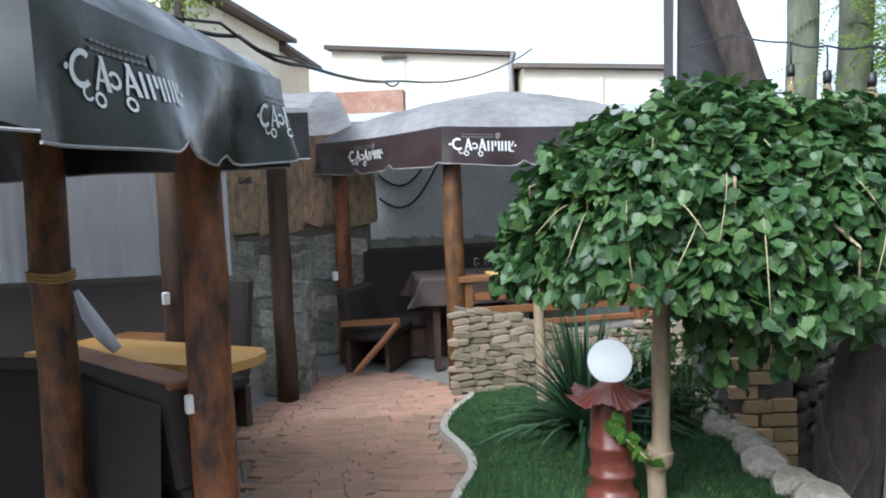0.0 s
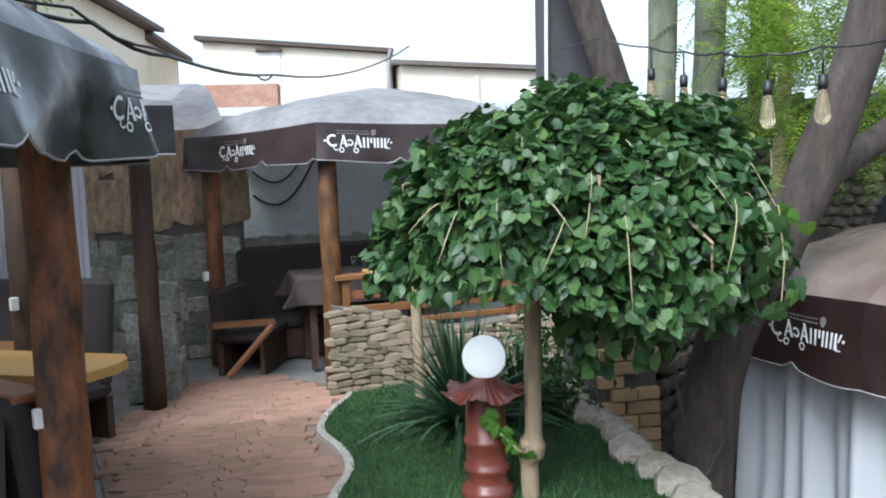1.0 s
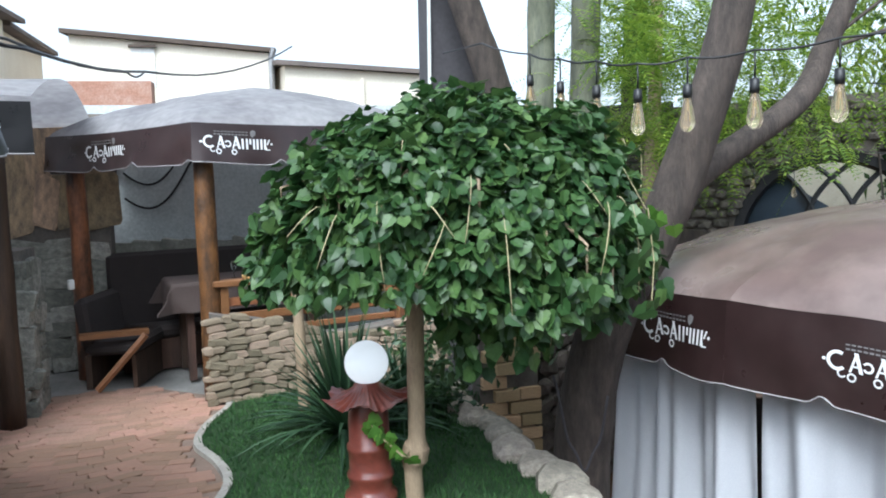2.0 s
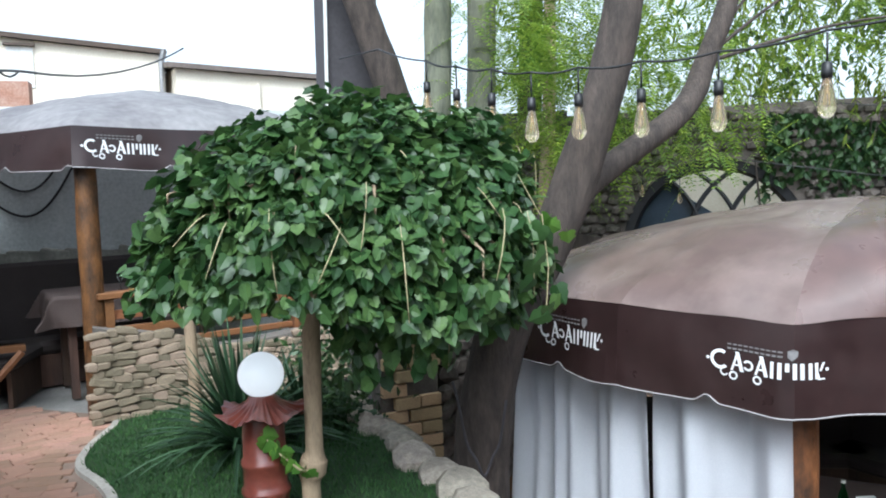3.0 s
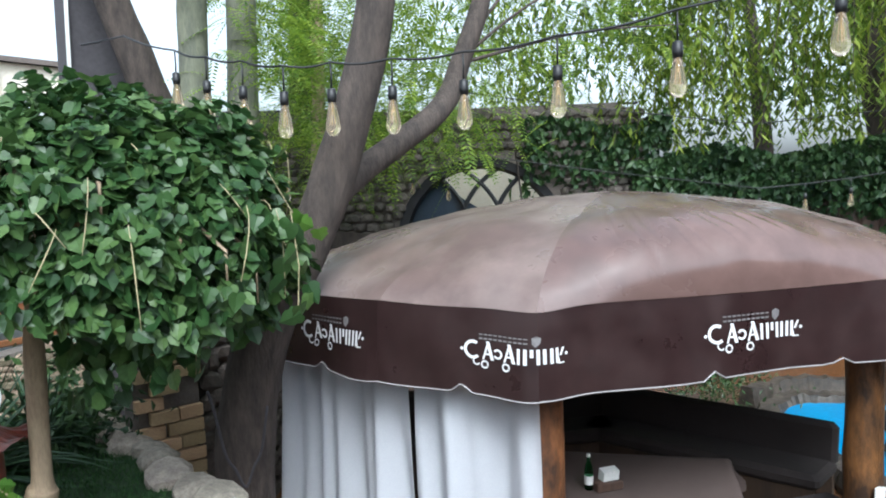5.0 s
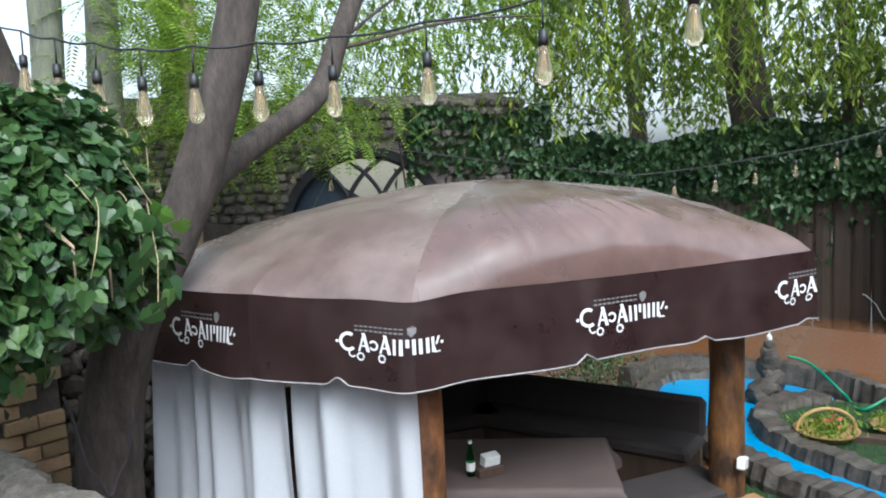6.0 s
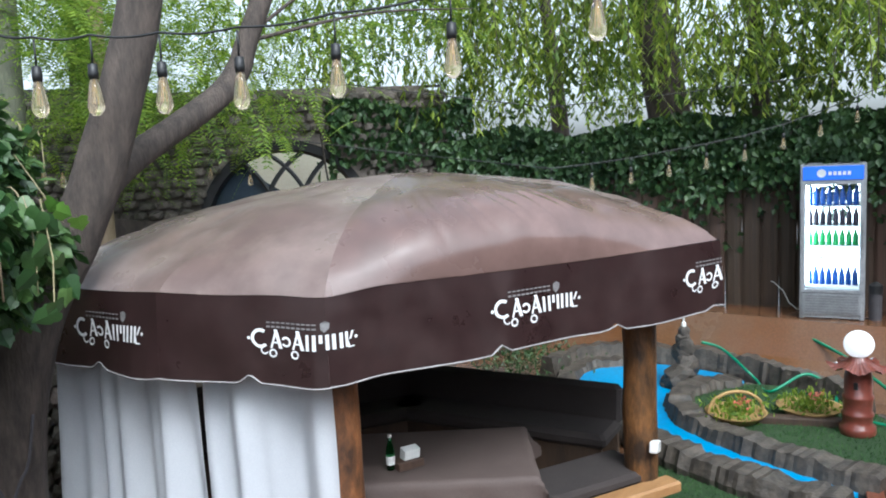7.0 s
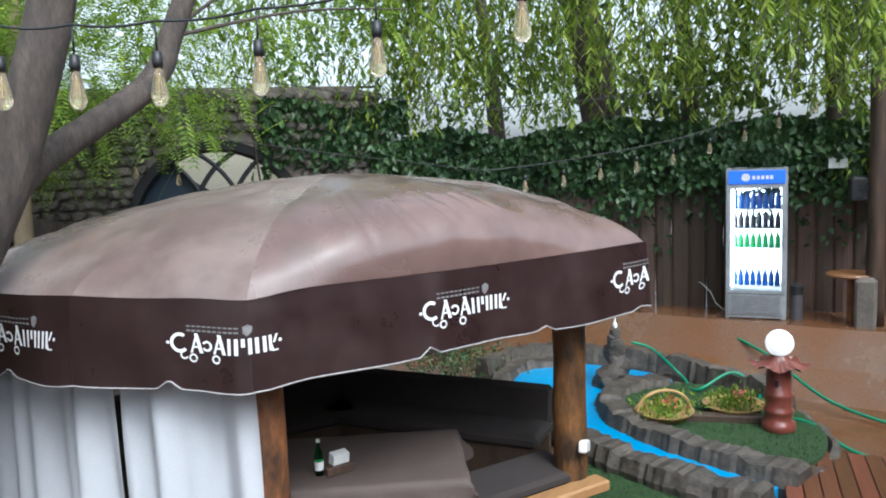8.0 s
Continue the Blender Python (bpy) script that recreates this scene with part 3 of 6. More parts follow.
def turf(name, inside, box, z, count, label, length=0.045):
    x0, y0, x1, y1 = box
    P = np.stack([rng.uniform(x0, x1, count), rng.uniform(y0, y1, count)], 1)
    keep = np.array([inside(p) for p in P])
    P = P[keep]
    n = len(P)
    base = np.concatenate([P, np.full((n, 1), z)], 1)
    a = rng.normal(0, 0.45, (n, 3))
    a[:, 2] = 1
    s = rng.normal(0, 1, (n, 3))
    s[:, 2] = 0
    m = leaf_cloud(base, a, s, length * rng.uniform(0.6, 1.3, n), 0.007, 0.1)
    ob = part(name, m, M_TURF, None, label)
    return tagged(ob, kind="stuff", category="grass")


def in_polygon(poly):
    X, Y = np.array([p[0] for p in poly]), np.array([p[1] for p in poly])
    X2, Y2 = np.roll(X, -1), np.roll(Y, -1)

    def test(p):
        c = ((Y > p[1]) != (Y2 > p[1]))
        with np.errstate(divide="ignore", invalid="ignore"):
            return (np.count_nonzero(c & (p[0] < (X2 - X) * (p[1] - Y) / (Y2 - Y) + X)) % 2) == 1

    return test


LAWN_POLY = LAWN_EDGE + [(1.95, 1.6), (1.95, 7.0), (0.3, 6.9)]
turf("grass", in_polygon(LAWN_POLY), (-0.1, 2.6, 2.0, 7.0), 0.01, 26000, "short dark green grass of the upper lawn")

kerb = Mesh()
for (a, b), (c, d) in zip(LAWN_EDGE[:-1], LAWN_EDGE[1:]):
    kerb.add([(a - 0.06, b, -0.03), (a, b, -0.03), (c, d, -0.03), (c - 0.06, d, -0.03), (a - 0.055, b, 0.022), (a + 0.004, b, 0.026), (c + 0.004, d, 0.026), (c - 0.055, d, 0.022)],
             [(4, 5, 6, 7), (0, 4, 7, 3), (1, 2, 6, 5), (0, 1, 5, 4), (2, 3, 7, 6)])
structure("kerb", kerb, M_KERB, "thin pale cement edge between path and lawn")

# ---- three log gazebos ----
C3, R3 = Vector((3.44, 2.71)), Vector((6.20, 1.53))
HEX3 = [tuple(C3), tuple(R3), (7.18, 2.27), (6.85, 5.05), (4.25, 6.3), (2.90, 4.92), (3.02, 3.62)]
side3 = R3 - C3
SHORT3, LEFT3 = (C3 - Vector(HEX3[6])).length, (Vector(HEX3[6]) - Vector(HEX3[5])).length
ROUND3 = sum((Vector(HEX3[k]) - Vector(HEX3[k - 1])).length for k in range(7))
O3 = sum((Vector(p) for p in HEX3[:6]), Vector((0, 0))) / 6
EAVE3, DROP3 = 1.10, 0.49
# Darker, glossier roof vinyl for the creased side; M_ROOF3 covers the rest.
M_ROOF3_DARK = material("darker glossy brown vinyl roof", (0.17, 0.108, 0.094), 0.24, (0.10, 0.060, 0.052), 0.9, 0.95, 0.25, 5, gloss_vary=0.14, coat=0.5)
M_ROOF3 = material("faded brown vinyl roof", (0.235, 0.180, 0.162), 0.31, (0.115, 0.076, 0.067), 1.1, 0.95, 0.22, 6, gloss_vary=0.18, coat=0.1)
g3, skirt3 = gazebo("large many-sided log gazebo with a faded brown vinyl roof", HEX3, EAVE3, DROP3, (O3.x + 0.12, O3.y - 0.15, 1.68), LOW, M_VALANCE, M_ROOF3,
                    [(ROUND3 - SHORT3 - 0.80, 0), (ROUND3 - 0.45, 0.61), (1.02, 0), (2.62, 0)], inset=0.36, bulge=0.60, dip=0.035, width=0.69, creased=(0,), radius=0.10, seed=3, posts=[0, 3, 4, 5], creased_mat=M_ROOF3_DARK, domed=True)


def in3(i, inset):
    p = Vector(HEX3[i % 7])
    return p + (O3 - p).normalized() * inset


POST1 = in3(1, 0.56)
log_post(g3, POST1.x, POST1.y, LOW, EAVE3 - 0.02, 0.125, M_LOG, 7)
C2 = (-0.03, 6.55)
d2 = (2.05, 0)
HEX2 = [C2]
for k in range(5):
    a = rot2(d2, 13 + 60 * k)
    HEX2.append((HEX2[-1][0] + a[0], HEX2[-1][1] + a[1]))
O2 = (sum(p[0] for p in HEX2) / 6, sum(p[1] for p in HEX2) / 6)
g2, skirt2 = gazebo("six-sided log gazebo with a pale grey vinyl roof and dark valance", HEX2, 2.42, 0.34, (O2[0], O2[1], 2.97), 0.0, M_VALANCE, M_VINYL_GREY,
                    [(0.05, 0), (1.35, 0), (6 * 2.05 - 1.45, 0)], inset=0.22, radius=0.09, seed=8, width=0.62, slack=1.6)
K1, K2 = (-0.96, 1.68), (-0.75, 3.45)
# The two western corners are unseen, pushed out so the roof shades the seats.
G1C = [K1, K2, (-4.4, 4.25), (-4.9, 1.3)]
g1, skirt1 = gazebo("log gazebo with a glossy black vinyl valance beside the path", G1C, 2.40, 0.41, (-2.7, 2.8, 3.0), 0.0, M_VALANCE_BLACK, M_VALANCE_BLACK,
                    [(0.10, 0), (1.75 - 0.32, 0), (2.6, 0)], inset=0.30, radius=0.10, seed=5, posts=[3], width=0.6, slack=2.6)
for i, (x, y, r) in enumerate(((-1.12, 3.34, 0.108), (-2.02, 3.62, 0.10))):
    log_post(g1, x, y, 0, 2.42, r, M_LOG, 40 + i)

# ---- walls round the place ----
shapes_dark = [rubble_shape("stone", M_DARKSTONE, k) for k in range(5)]
shapes_rubble = [slab_shape("stone", M_RUBBLE, 10 + k, 0.2) for k in range(6)]


def wall(name, a, b, z0, z1, thick, mat, label):
    a, b = Vector(a), Vector(b)
    d = b - a
    m = Mesh().box(((a.x + b.x) / 2, (a.y + b.y) / 2, (z0 + z1) / 2), (d.length, thick, z1 - z0), rz=math.degrees(math.atan2(d.y, d.x)))
    return structure(name, m, mat, label)


wall("wall_west", (-6.5, -4), (-6.5, 9.6), 0, 2.9, 0.25, M_PLASTER, "plastered garden wall")
wall("wall_north", (-6.6, 9.75), (4.2, 9.75), 0, 2.9, 0.25, M_GREYPLASTER, "grey-green plastered wall behind the gazebos")
wall("wall_south", (-6.6, -4), (16, -4.2), -1.1, 3.2, 0.25, M_DARKWOOD, "dark fence behind")
wall("wall_red", (-3.4, 12.2), (-0.75, 12.0), 0, 3.5, 0.3, M_REDBRICK, "old red brick wall")

# ---- houses beyond ----
def house(label, a, b, z1, depth, roof_over, mats, slope=0.0):
    a, b = Vector(a), Vector(b)
    d = b - a
    ang = math.degrees(math.atan2(d.y, d.x))
    h = thing("house", label, "house", "houses beyond the garden", pose(a.x, a.y, 0, 0, 0, ang))
    L = d.length
    part("wall", Mesh().add([(0, 0, 0), (L, 0, 0), (L, 0, z1 - slope), (0, 0, z1), (0, depth, 0), (L, depth, 0), (L, depth, z1 - slope + 0.6), (0, depth, z1 + 0.6)],
                            [(0, 1, 2, 3), (1, 5, 6, 2), (5, 4, 7, 6), (4, 0, 3, 7)]), mats[0], h)
    o = roof_over
    part("roof", Mesh().add([(-o, -o, z1), (L + o, -o, z1 - slope), (L + o, depth, z1 + 0.7 - slope), (-o, depth, z1 + 0.7), (-o, -o, z1 + 0.09), (L + o, -o, z1 + 0.09 - slope), (L + o, depth, z1 + 0.8 - slope), (-o, depth, z1 + 0.8)],
                            [(0, 1, 2, 3), (4, 7, 6, 5), (0, 4, 5, 1), (1, 5, 6, 2), (3, 2, 6, 7), (0, 3, 7, 4)]), mats[1], h)
    return h


h1 = house("tall cream plastered house with a flat dark roof edge", (-2.56, 16.15), (1.2, 16.15), 4.98, 6, 0.14, (M_PLASTER, M_ROOFEDGE), 0.30)
win = part("window", Mesh().box((1.33, 0.02, 4.36), (0.44, 0.1, 0.76)), M_WHITE, h1, "shallow pale window")
part("sill", Mesh().box((1.33, -0.04, 4.77), (0.52, 0.14, 0.05)), M_ROOFEDGE, win)
part("downpipe", Mesh().tube([(3.86, -0.2, 4.74), (3.80, -0.16, 4.55), (3.79, -0.1, 2.9)], 0.06, 8), M_GALVANISED, h1, "grey rain pipe")
h2 = house("low cream house with a ragged brown roof edge", (1.42, 15.0), (4.4, 15.0), 4.25, 5, 0.16, (M_PLASTER, M_ROOFING), 0.17)
part("pipe", Mesh().tube([(1.5, -0.08, 4.0), (1.5, -0.08, 0.5)], 0.03, 6), M_PLASTER, h2)
h3 = house("cream house wall with stepped tiled eaves", (-4.2, 11.0), (-3.62, 15.9), 5.15, 5, 0.3, (M_PLASTER, M_ROOFING), 0.0)
h4 = house("cream house wall under a lower tiled eave", (-3.78, 16.3), (-3.62, 19.0), 5.08, 5, 0.28, (M_PLASTER, M_ROOFING), 0.0)

# ---- weeping mulberry on the lawn ----
TRUNK = (1.19, 3.93)
CROWN = Vector((1.46, 3.93, 1.52))
mul_tree = thing("mulberry_tree", "small weeping mulberry with a dense umbrella of lobed leaves", "tree")
tree_trunk(mul_tree, [(1.17, 3.95, -0.02), (1.16, 3.94, 0.21), (1.165, 3.935, 0.28), (1.18, 3.93, 0.35), (1.185, 3.925, 0.42), (1.19, 3.92, 0.8), (1.21, 3.91, 1.25), (1.3, 3.88, 1.6)], [0.052, 0.05, 0.078, 0.074, 0.049, 0.048, 0.046, 0.06], M_PALEBARK, seed=4)


def crown_point(az, el, r=1.0):
    """Uneven umbrella: az, el in radians."""
    lump = 1 + 0.20 * noise.noise(Vector((math.cos(az) * 1.6, math.sin(az) * 1.6, el * 1.5 + 3))) + 0.21 * noise.noise(Vector((math.cos(az) * 4, math.sin(az) * 4, el * 4)))
    rx = 1.10 * lump * r
    rz = 0.80 * lump * r
    return CROWN + Vector((rx * math.cos(el) * math.cos(az), 0.74 * rx * math.cos(el) * math.sin(az), rz * math.sin(el)))


rl = random.Random(5)
for k in range(26):
    az = k / 26 * 2 * math.pi + rl.uniform(-0.1, 0.1)
    e = rl.uniform(-0.1, 0.5)
    end = crown_point(az, e, 0.95)
    top = crown_point(az, 1.0, 0.75)
    drop = end + Vector((0, 0, -0.22))
    part("limb", Mesh().tube([(1.3, 3.88, 1.5), ((1.3 + top.x) / 2, (3.88 + top.y) / 2, (1.55 + top.z) / 2 + 0.1), tuple(top), tuple(end), tuple(drop)], [0.03, 0.022, 0.015, 0.009, 0.004], 6), M_PALEBARK, mul_tree, smooth=True)


def leaf_shape(name, seed, mat):
    """A lobed heart-shaped leaf, unit length, base at the origin, along -z, facing +y."""
    q = random.Random(seed)
    half = [(0.0, 0.05), (0.20, -0.07), (0.40, 0.03), (0.47, 0.20), (0.37, 0.36), (0.42, 0.50), (0.29, 0.66), (0.13, 0.84), (0.0, 1.0)]
    half = [(x * q.uniform(0.9, 1.12), z) for x, z in half]
    pts, fs = [], []
    for k, (x, z) in enumerate(half):
        droop = 0.12 * z * z
        pts += [(0, -droop + 0.02, -max(z, 0)), (x, -droop - 0.16 * x + 0.02 * q.random(), -z), (-x, -droop - 0.16 * x + 0.02 * q.random(), -z)]
    for k in range(len(half) - 1):
        a, b = 3 * k, 3 * k + 3
        fs += [(a, b, b + 1, a + 1), (a, a + 2, b + 2, b)]
    pts += [(-0.012, 0.0, 0.2), (0.012, 0.0, 0.2), (0.01, 0.02, 0), (-0.01, 0.02, 0)]
    n = len(pts)
    fs += [(n - 4, n - 3, n - 2, n - 1)]
    return Mesh().add(pts, fs).data(name, mat, False)


LEAVES = [leaf_shape("leaf", k, M_LEAF) for k in range(4)]
crown = Mesh()
leaf_no = 0
spots = []
for k in range(11000):
    az = rl.uniform(0, 2 * math.pi)
    el = math.asin(max(-0.55, min(1.0, rl.uniform(-0.52, 1.0))))
    r = 1.0 - abs(rl.gauss(0, 0.085)) if rl.random() < 0.8 else rl.uniform(0.6, 0.95)
    p = crown_point(az, el, r)
    low = 1.31 + 0.10 * noise.noise(Vector((math.cos(az) * 3, math.sin(az) * 3, 9))) - 0.72 * max(0.0, math.cos(az + 0.45)) ** 2
    if p.z < low:
        if rl.random() < 0.75:
            continue
        p.z = low + 0.25 * rl.random()
    size = rl.choice((rl.uniform(0.040, 0.075), rl.uniform(0.06, 0.105)))
    out = math.degrees(az) - 90
    tilt = rl.gauss(22, 27) + max(0, math.degrees(el)) * 0.75
    m = Matrix.Translation(p) @ pose(0, 0, 0, 0, 0, out + rl.gauss(0, 48)) @ pose(0, 0, 0, 0, rl.gauss(0, 28), 180) @ pose(0, 0, 0, -tilt, 0, 0) @ Matrix.Scale(size, 4)
    spots.append((m, rl.randrange(4), az, el, r))
for m, k, az, el, r in spots:
    facing = math.cos(az - radians(-105))
    if leaf_no < 300 and facing > 0.45 and r > 0.96 and -0.3 < el < 0.9:
        piece("leaf", LEAVES[k], mul_tree, m)
        leaf_no += 1
    else:
        crown.add([m @ v.co for v in LEAVES[k].vertices], [tuple(f.vertices) for f in LEAVES[k].polygons])
strands = random.Random(21)
for k in range(34):
    w = strands.random()
    sx, sy = 1.30 + 0.92 * w + strands.gauss(0, 0.04), 3.45 + strands.uniform(-0.16, 0.42)
    end = 0.80 + 0.22 * w + abs(strands.gauss(0, 0.14))
    z = 1.42
    while z > end:
        p = Vector((sx + strands.gauss(0, 0.035), sy + strands.gauss(0, 0.035), z))
        m = Matrix.Translation(p) @ pose(0, 0, 0, 0, 0, -15 + strands.gauss(0, 50)) @ pose(0, 0, 0, strands.gauss(-14, 18), strands.gauss(0, 22), 0) @ Matrix.Scale(strands.uniform(0.065, 0.115), 4)
        leaf = LEAVES[strands.randrange(4)]
        crown.add([m @ v.co for v in leaf.vertices], [tuple(f.vertices) for f in leaf.polygons])
        z -= strands.uniform(0.03, 0.06)
tagged(part("crown", crown, M_LEAF_MANY, mul_tree), kind="stuff")

pagoda_lamp("red-brown glazed pagoda lamp with a white globe on the lawn", 0.93, 4.02, 0.0, 10)
pagoda_lamp("red-brown glazed pagoda lamp with a white globe beside the pond", 8.2, 0.93, LOW + 0.16, 40)


# ---- path, walls and planting of the upper garden ----
def path_edge_left(y):
    return -1.75 + 0.45 * max(0.0, min(1.0, (5.6 - y) / 1.2)) + (0.25 * (y - 6.2) if y > 6.2 else 0)


bed = Mesh()
ys = np.linspace(1.0, 7.5, 30)
rim = [(path_edge_left(y), y) for y in ys]
edge = [(x - 0.055, y) for x, y in LAWN_EDGE if y < 6.7]
bed.prism(rim[::-1] + [(edge[-1][0], 1.0)] + edge[::-1] + [(-0.05, 7.0), (-0.6, 7.5)], -0.03, -0.012)
path = structure("path", bed, M_JOINT, "terracotta brick path laid in scallops")


def edge_right(y):
    best = min(LAWN_EDGE, key=lambda p: abs(p[1] - y))
    return best[0] - 0.07 if y < 6.6 else 0.1 - 0.75 * (y - 6.6)


def paver():
    return Mesh().box((0, 0, 0), (1, 1, 1), bevel=0.05).data("paver", M_PAVER)


PAVER = paver()
rest = Mesh()
count = 0
rp = random.Random(3)
PERIOD = 0.9
for j in range(80):
    x = -1.9 + (0.31 if j % 2 else 0.0) * 0.5
    while x < 0.3:
        wdt = rp.uniform(0.15, 0.21)
        xm = x + wdt / 2
        f = ((xm - 0.2 * j * 0.06) / PERIOD) % 1.0 - 0.5
        slope = math.degrees(math.atan(8 * 0.10 * f / PERIOD))
        y = 1.6 + j * 0.092 - 0.10 * (1 - 4 * f * f) + 0.10 * (xm + 1)
        x += wdt * math.cos(radians(slope))
        if not (path_edge_left(y) + 0.04 < xm < edge_right(y) - 0.04 and 2.2 < y < 7.45):
            continue
        m = pose(xm, y, -0.02 + rp.uniform(-0.003, 0.004), rp.uniform(-0.7, 0.7), rp.uniform(-0.7, 0.7), slope + 5.7) @ Matrix.Diagonal((wdt * 0.995, 0.0905, 0.05, 1))
        if count < 300 and 4.1 < y < 5.9:
            piece("paver", PAVER, path, m)
            count += 1
        else:
            me = PAVER
            rest.add([m @ v.co for v in me.vertices], [tuple(f_.vertices) for f_ in me.polygons])
M_PAVER_MANY = material("terracotta pavers", (0.37, 0.215, 0.15), 0.75, (0.30, 0.19, 0.14), 1.3, 0.9, 0.35, 60, island=0.16)
tagged(part("paver", rest, M_PAVER_MANY, path), kind="stuff")

# curved rubble wall at the foot of the grey gazebo
def wall_line(s):
    x = 0.02 + s
    return Vector((x, 6.52 + 0.10 * math.sin(s * 1.6) + 0.12 * s, 0)), Vector((0.12, -1, 0)).normalized()


def wall_height(k):
    return 0.80 - 0.27 * max(0.0, min(1, k * 2.0)) ** 0.8 + 0.03 * math.sin(k * 9)


core = Mesh()
n = 24
for k in range(n):
    s0, s1 = 2.1 * k / n, 2.1 * (k + 1) / n
    (a, _), (b, _) = wall_line(s0), wall_line(s1)
    h0, h1 = wall_height(k / n), wall_height((k + 1) / n)
    core.add([(a.x, a.y + 0.03, 0), (b.x, b.y + 0.03, 0), (b.x, b.y + 0.25, 0), (a.x, a.y + 0.25, 0), (a.x, a.y + 0.03, h0), (b.x, b.y + 0.03, h1), (b.x, b.y + 0.25, h1), (a.x, a.y + 0.25, h0)],
             [(0, 1, 5, 4), (4, 5, 6, 7), (1, 2, 6, 5), (3, 0, 4, 7), (2, 3, 7, 6)])
low_wall = structure("rubble_wall", core, M_MORTAR, "low curved wall of round beige river stones")


def wall_spot(s, z):
    p, nrm = wall_line(s)
    return Vector((p.x, p.y + 0.02, z)), nrm


stone_face(low_wall, "stone", shapes_rubble, wall_spot, 2.1, wall_height, 0.125, 0.064, 0.03, 4, limit=290)

# stone facing of the back wall and the pier beside the entrance
M_TANSTONE = material("tan slab stone", (0.50, 0.36, 0.22), 0.85, (0.20, 0.16, 0.12), 4, 0.9, 0.6, 22, vary=0.3)


shapes_slab = [slab_shape("slab", M_TANSTONE, 30 + k) for k in range(5)]
M_GREYSTONE = material("grey green fieldstone", (0.36, 0.35, 0.30), 0.85, (0.16, 0.16, 0.14), 5, 0.9, 0.6, 25, vary=0.4)
shapes_grey = [slab_shape("stone", M_GREYSTONE, 40 + k) for k in range(5)]
back = structure("wall_stone", Mesh().box((-3.6, 8.78, 1.35), (5.2, 0.3, 2.7)), M_MORTAR, "back wall faced with grey stones below and tan slabs above")
stone_face(back, "stone", shapes_grey, lambda s, z: (Vector((-6.1 + s, 8.62, z)), Vector((0, -1, 0))), 5.0, 1.45, 0.26, 0.17, 0.032, 6, limit=190)
stone_face(back, "slab", shapes_slab, lambda s, z: (Vector((-6.1 + s, 8.62, 1.5 + z)), Vector((0, -1, 0))), 5.0, 1.2, 0.24, 0.58, 0.03, 9, limit=90)
pier = structure("stone_pier", Mesh().box((-1.62, 7.05, 0.7), (0.34, 0.5, 1.4)), M_MORTAR, "rough grey stone pier beside the entrance")
stone_face(pier, "stone", shapes_grey, lambda s, z: (Vector((-1.78 + s, 6.80, z)), Vector((0, -1, 0))), 0.32, 1.4, 0.17, 0.13, 0.05, 2)
stone_face(pier, "stone", shapes_grey, lambda s, z: (Vector((-1.45, 6.82 + s, z)), Vector((1, 0, 0))), 0.45, 1.4, 0.17, 0.13, 0.05, 5)

# dark vinyl awning and logs between the gazebos
aw = thing("awning", "black vinyl awning between two gazebos", "awning")
# Sheet stretched west and back, past what shows, to keep sky off the sofas.
amesh = Mesh().grid(lambda u, v: (-5.6 + 4.5 * u, 4.75 + 1.2 * u * u + (3.9 - 1.2 * u * u) * v, 2.56 + 0.30 * math.sin(math.pi * v) - 0.05 * math.sin(math.pi * u) + 0.03 * noise.noise(Vector((u * 4, v * 4, 2)))), 16, 10)
part("sheet", amesh, M_VINYL_GREY, aw, smooth=True)
part("valance", Mesh().grid(lambda u, v: (-5.6 + 4.5 * u, 4.73 + 1.2 * u * u + 0.02 * math.sin(u * 14) * v, 2.52 - 0.05 * math.sin(math.pi * u) - 0.36 * v + 0.015 * math.sin(u * 17) * v), 40, 4), M_VALANCE_BLACK, aw, smooth=True)
part("welt", Mesh().tube([(-5.6 + 4.5 * u, 4.725 + 1.2 * u * u + 0.02 * math.sin(u * 14), 2.16 - 0.05 * math.sin(math.pi * u) + 0.015 * math.sin(u * 17)) for u in np.linspace(0, 1, 40)], 0.007, 5), M_PIPING, aw)
for i, (x, y) in enumerate(((-1.52, 6.5), (-2.02, 5.28), (-3.9, 6.5))):
    log_post(aw, x, y, 0, 2.5, 0.09, M_LOG_DARK, 60 + i)

# sofas, tables and curtains on the upper terrace
def table(label, x, y, z, ang, sx, sy, mat, cloth=None, leg=M_DARKWOOD, height=0.75, round_end=False):
    t = thing("table", label, "table", "", pose(x, y, z, 0, 0, ang))
    top = Mesh()
    if round_end:
        o = [(-sx / 2, -sy / 2), (sx / 2 - 0.12, -sy / 2 + 0.02), (sx / 2 - 0.02, -sy / 4), (sx / 2, 0.05), (sx / 2 - 0.05, sy / 3), (sx / 2 - 0.16, sy / 2), (-sx / 2, sy / 2 - 0.02)]
        top.prism(o, height - 0.06, height)
    else:
        top.box((0, 0, height - 0.025), (sx, sy, 0.05), bevel=0.012)
    part("tabletop", top, mat, t)
    for i in (-1, 1):
        for j in (-1, 1):
            part("leg", Mesh().box((i * (sx / 2 - (0.62 if round_end else 0.15)), j * (sy / 2 - 0.1), (height - 0.06) / 2), (0.07, 0.07, height - 0.06)), leg, t)
    return t


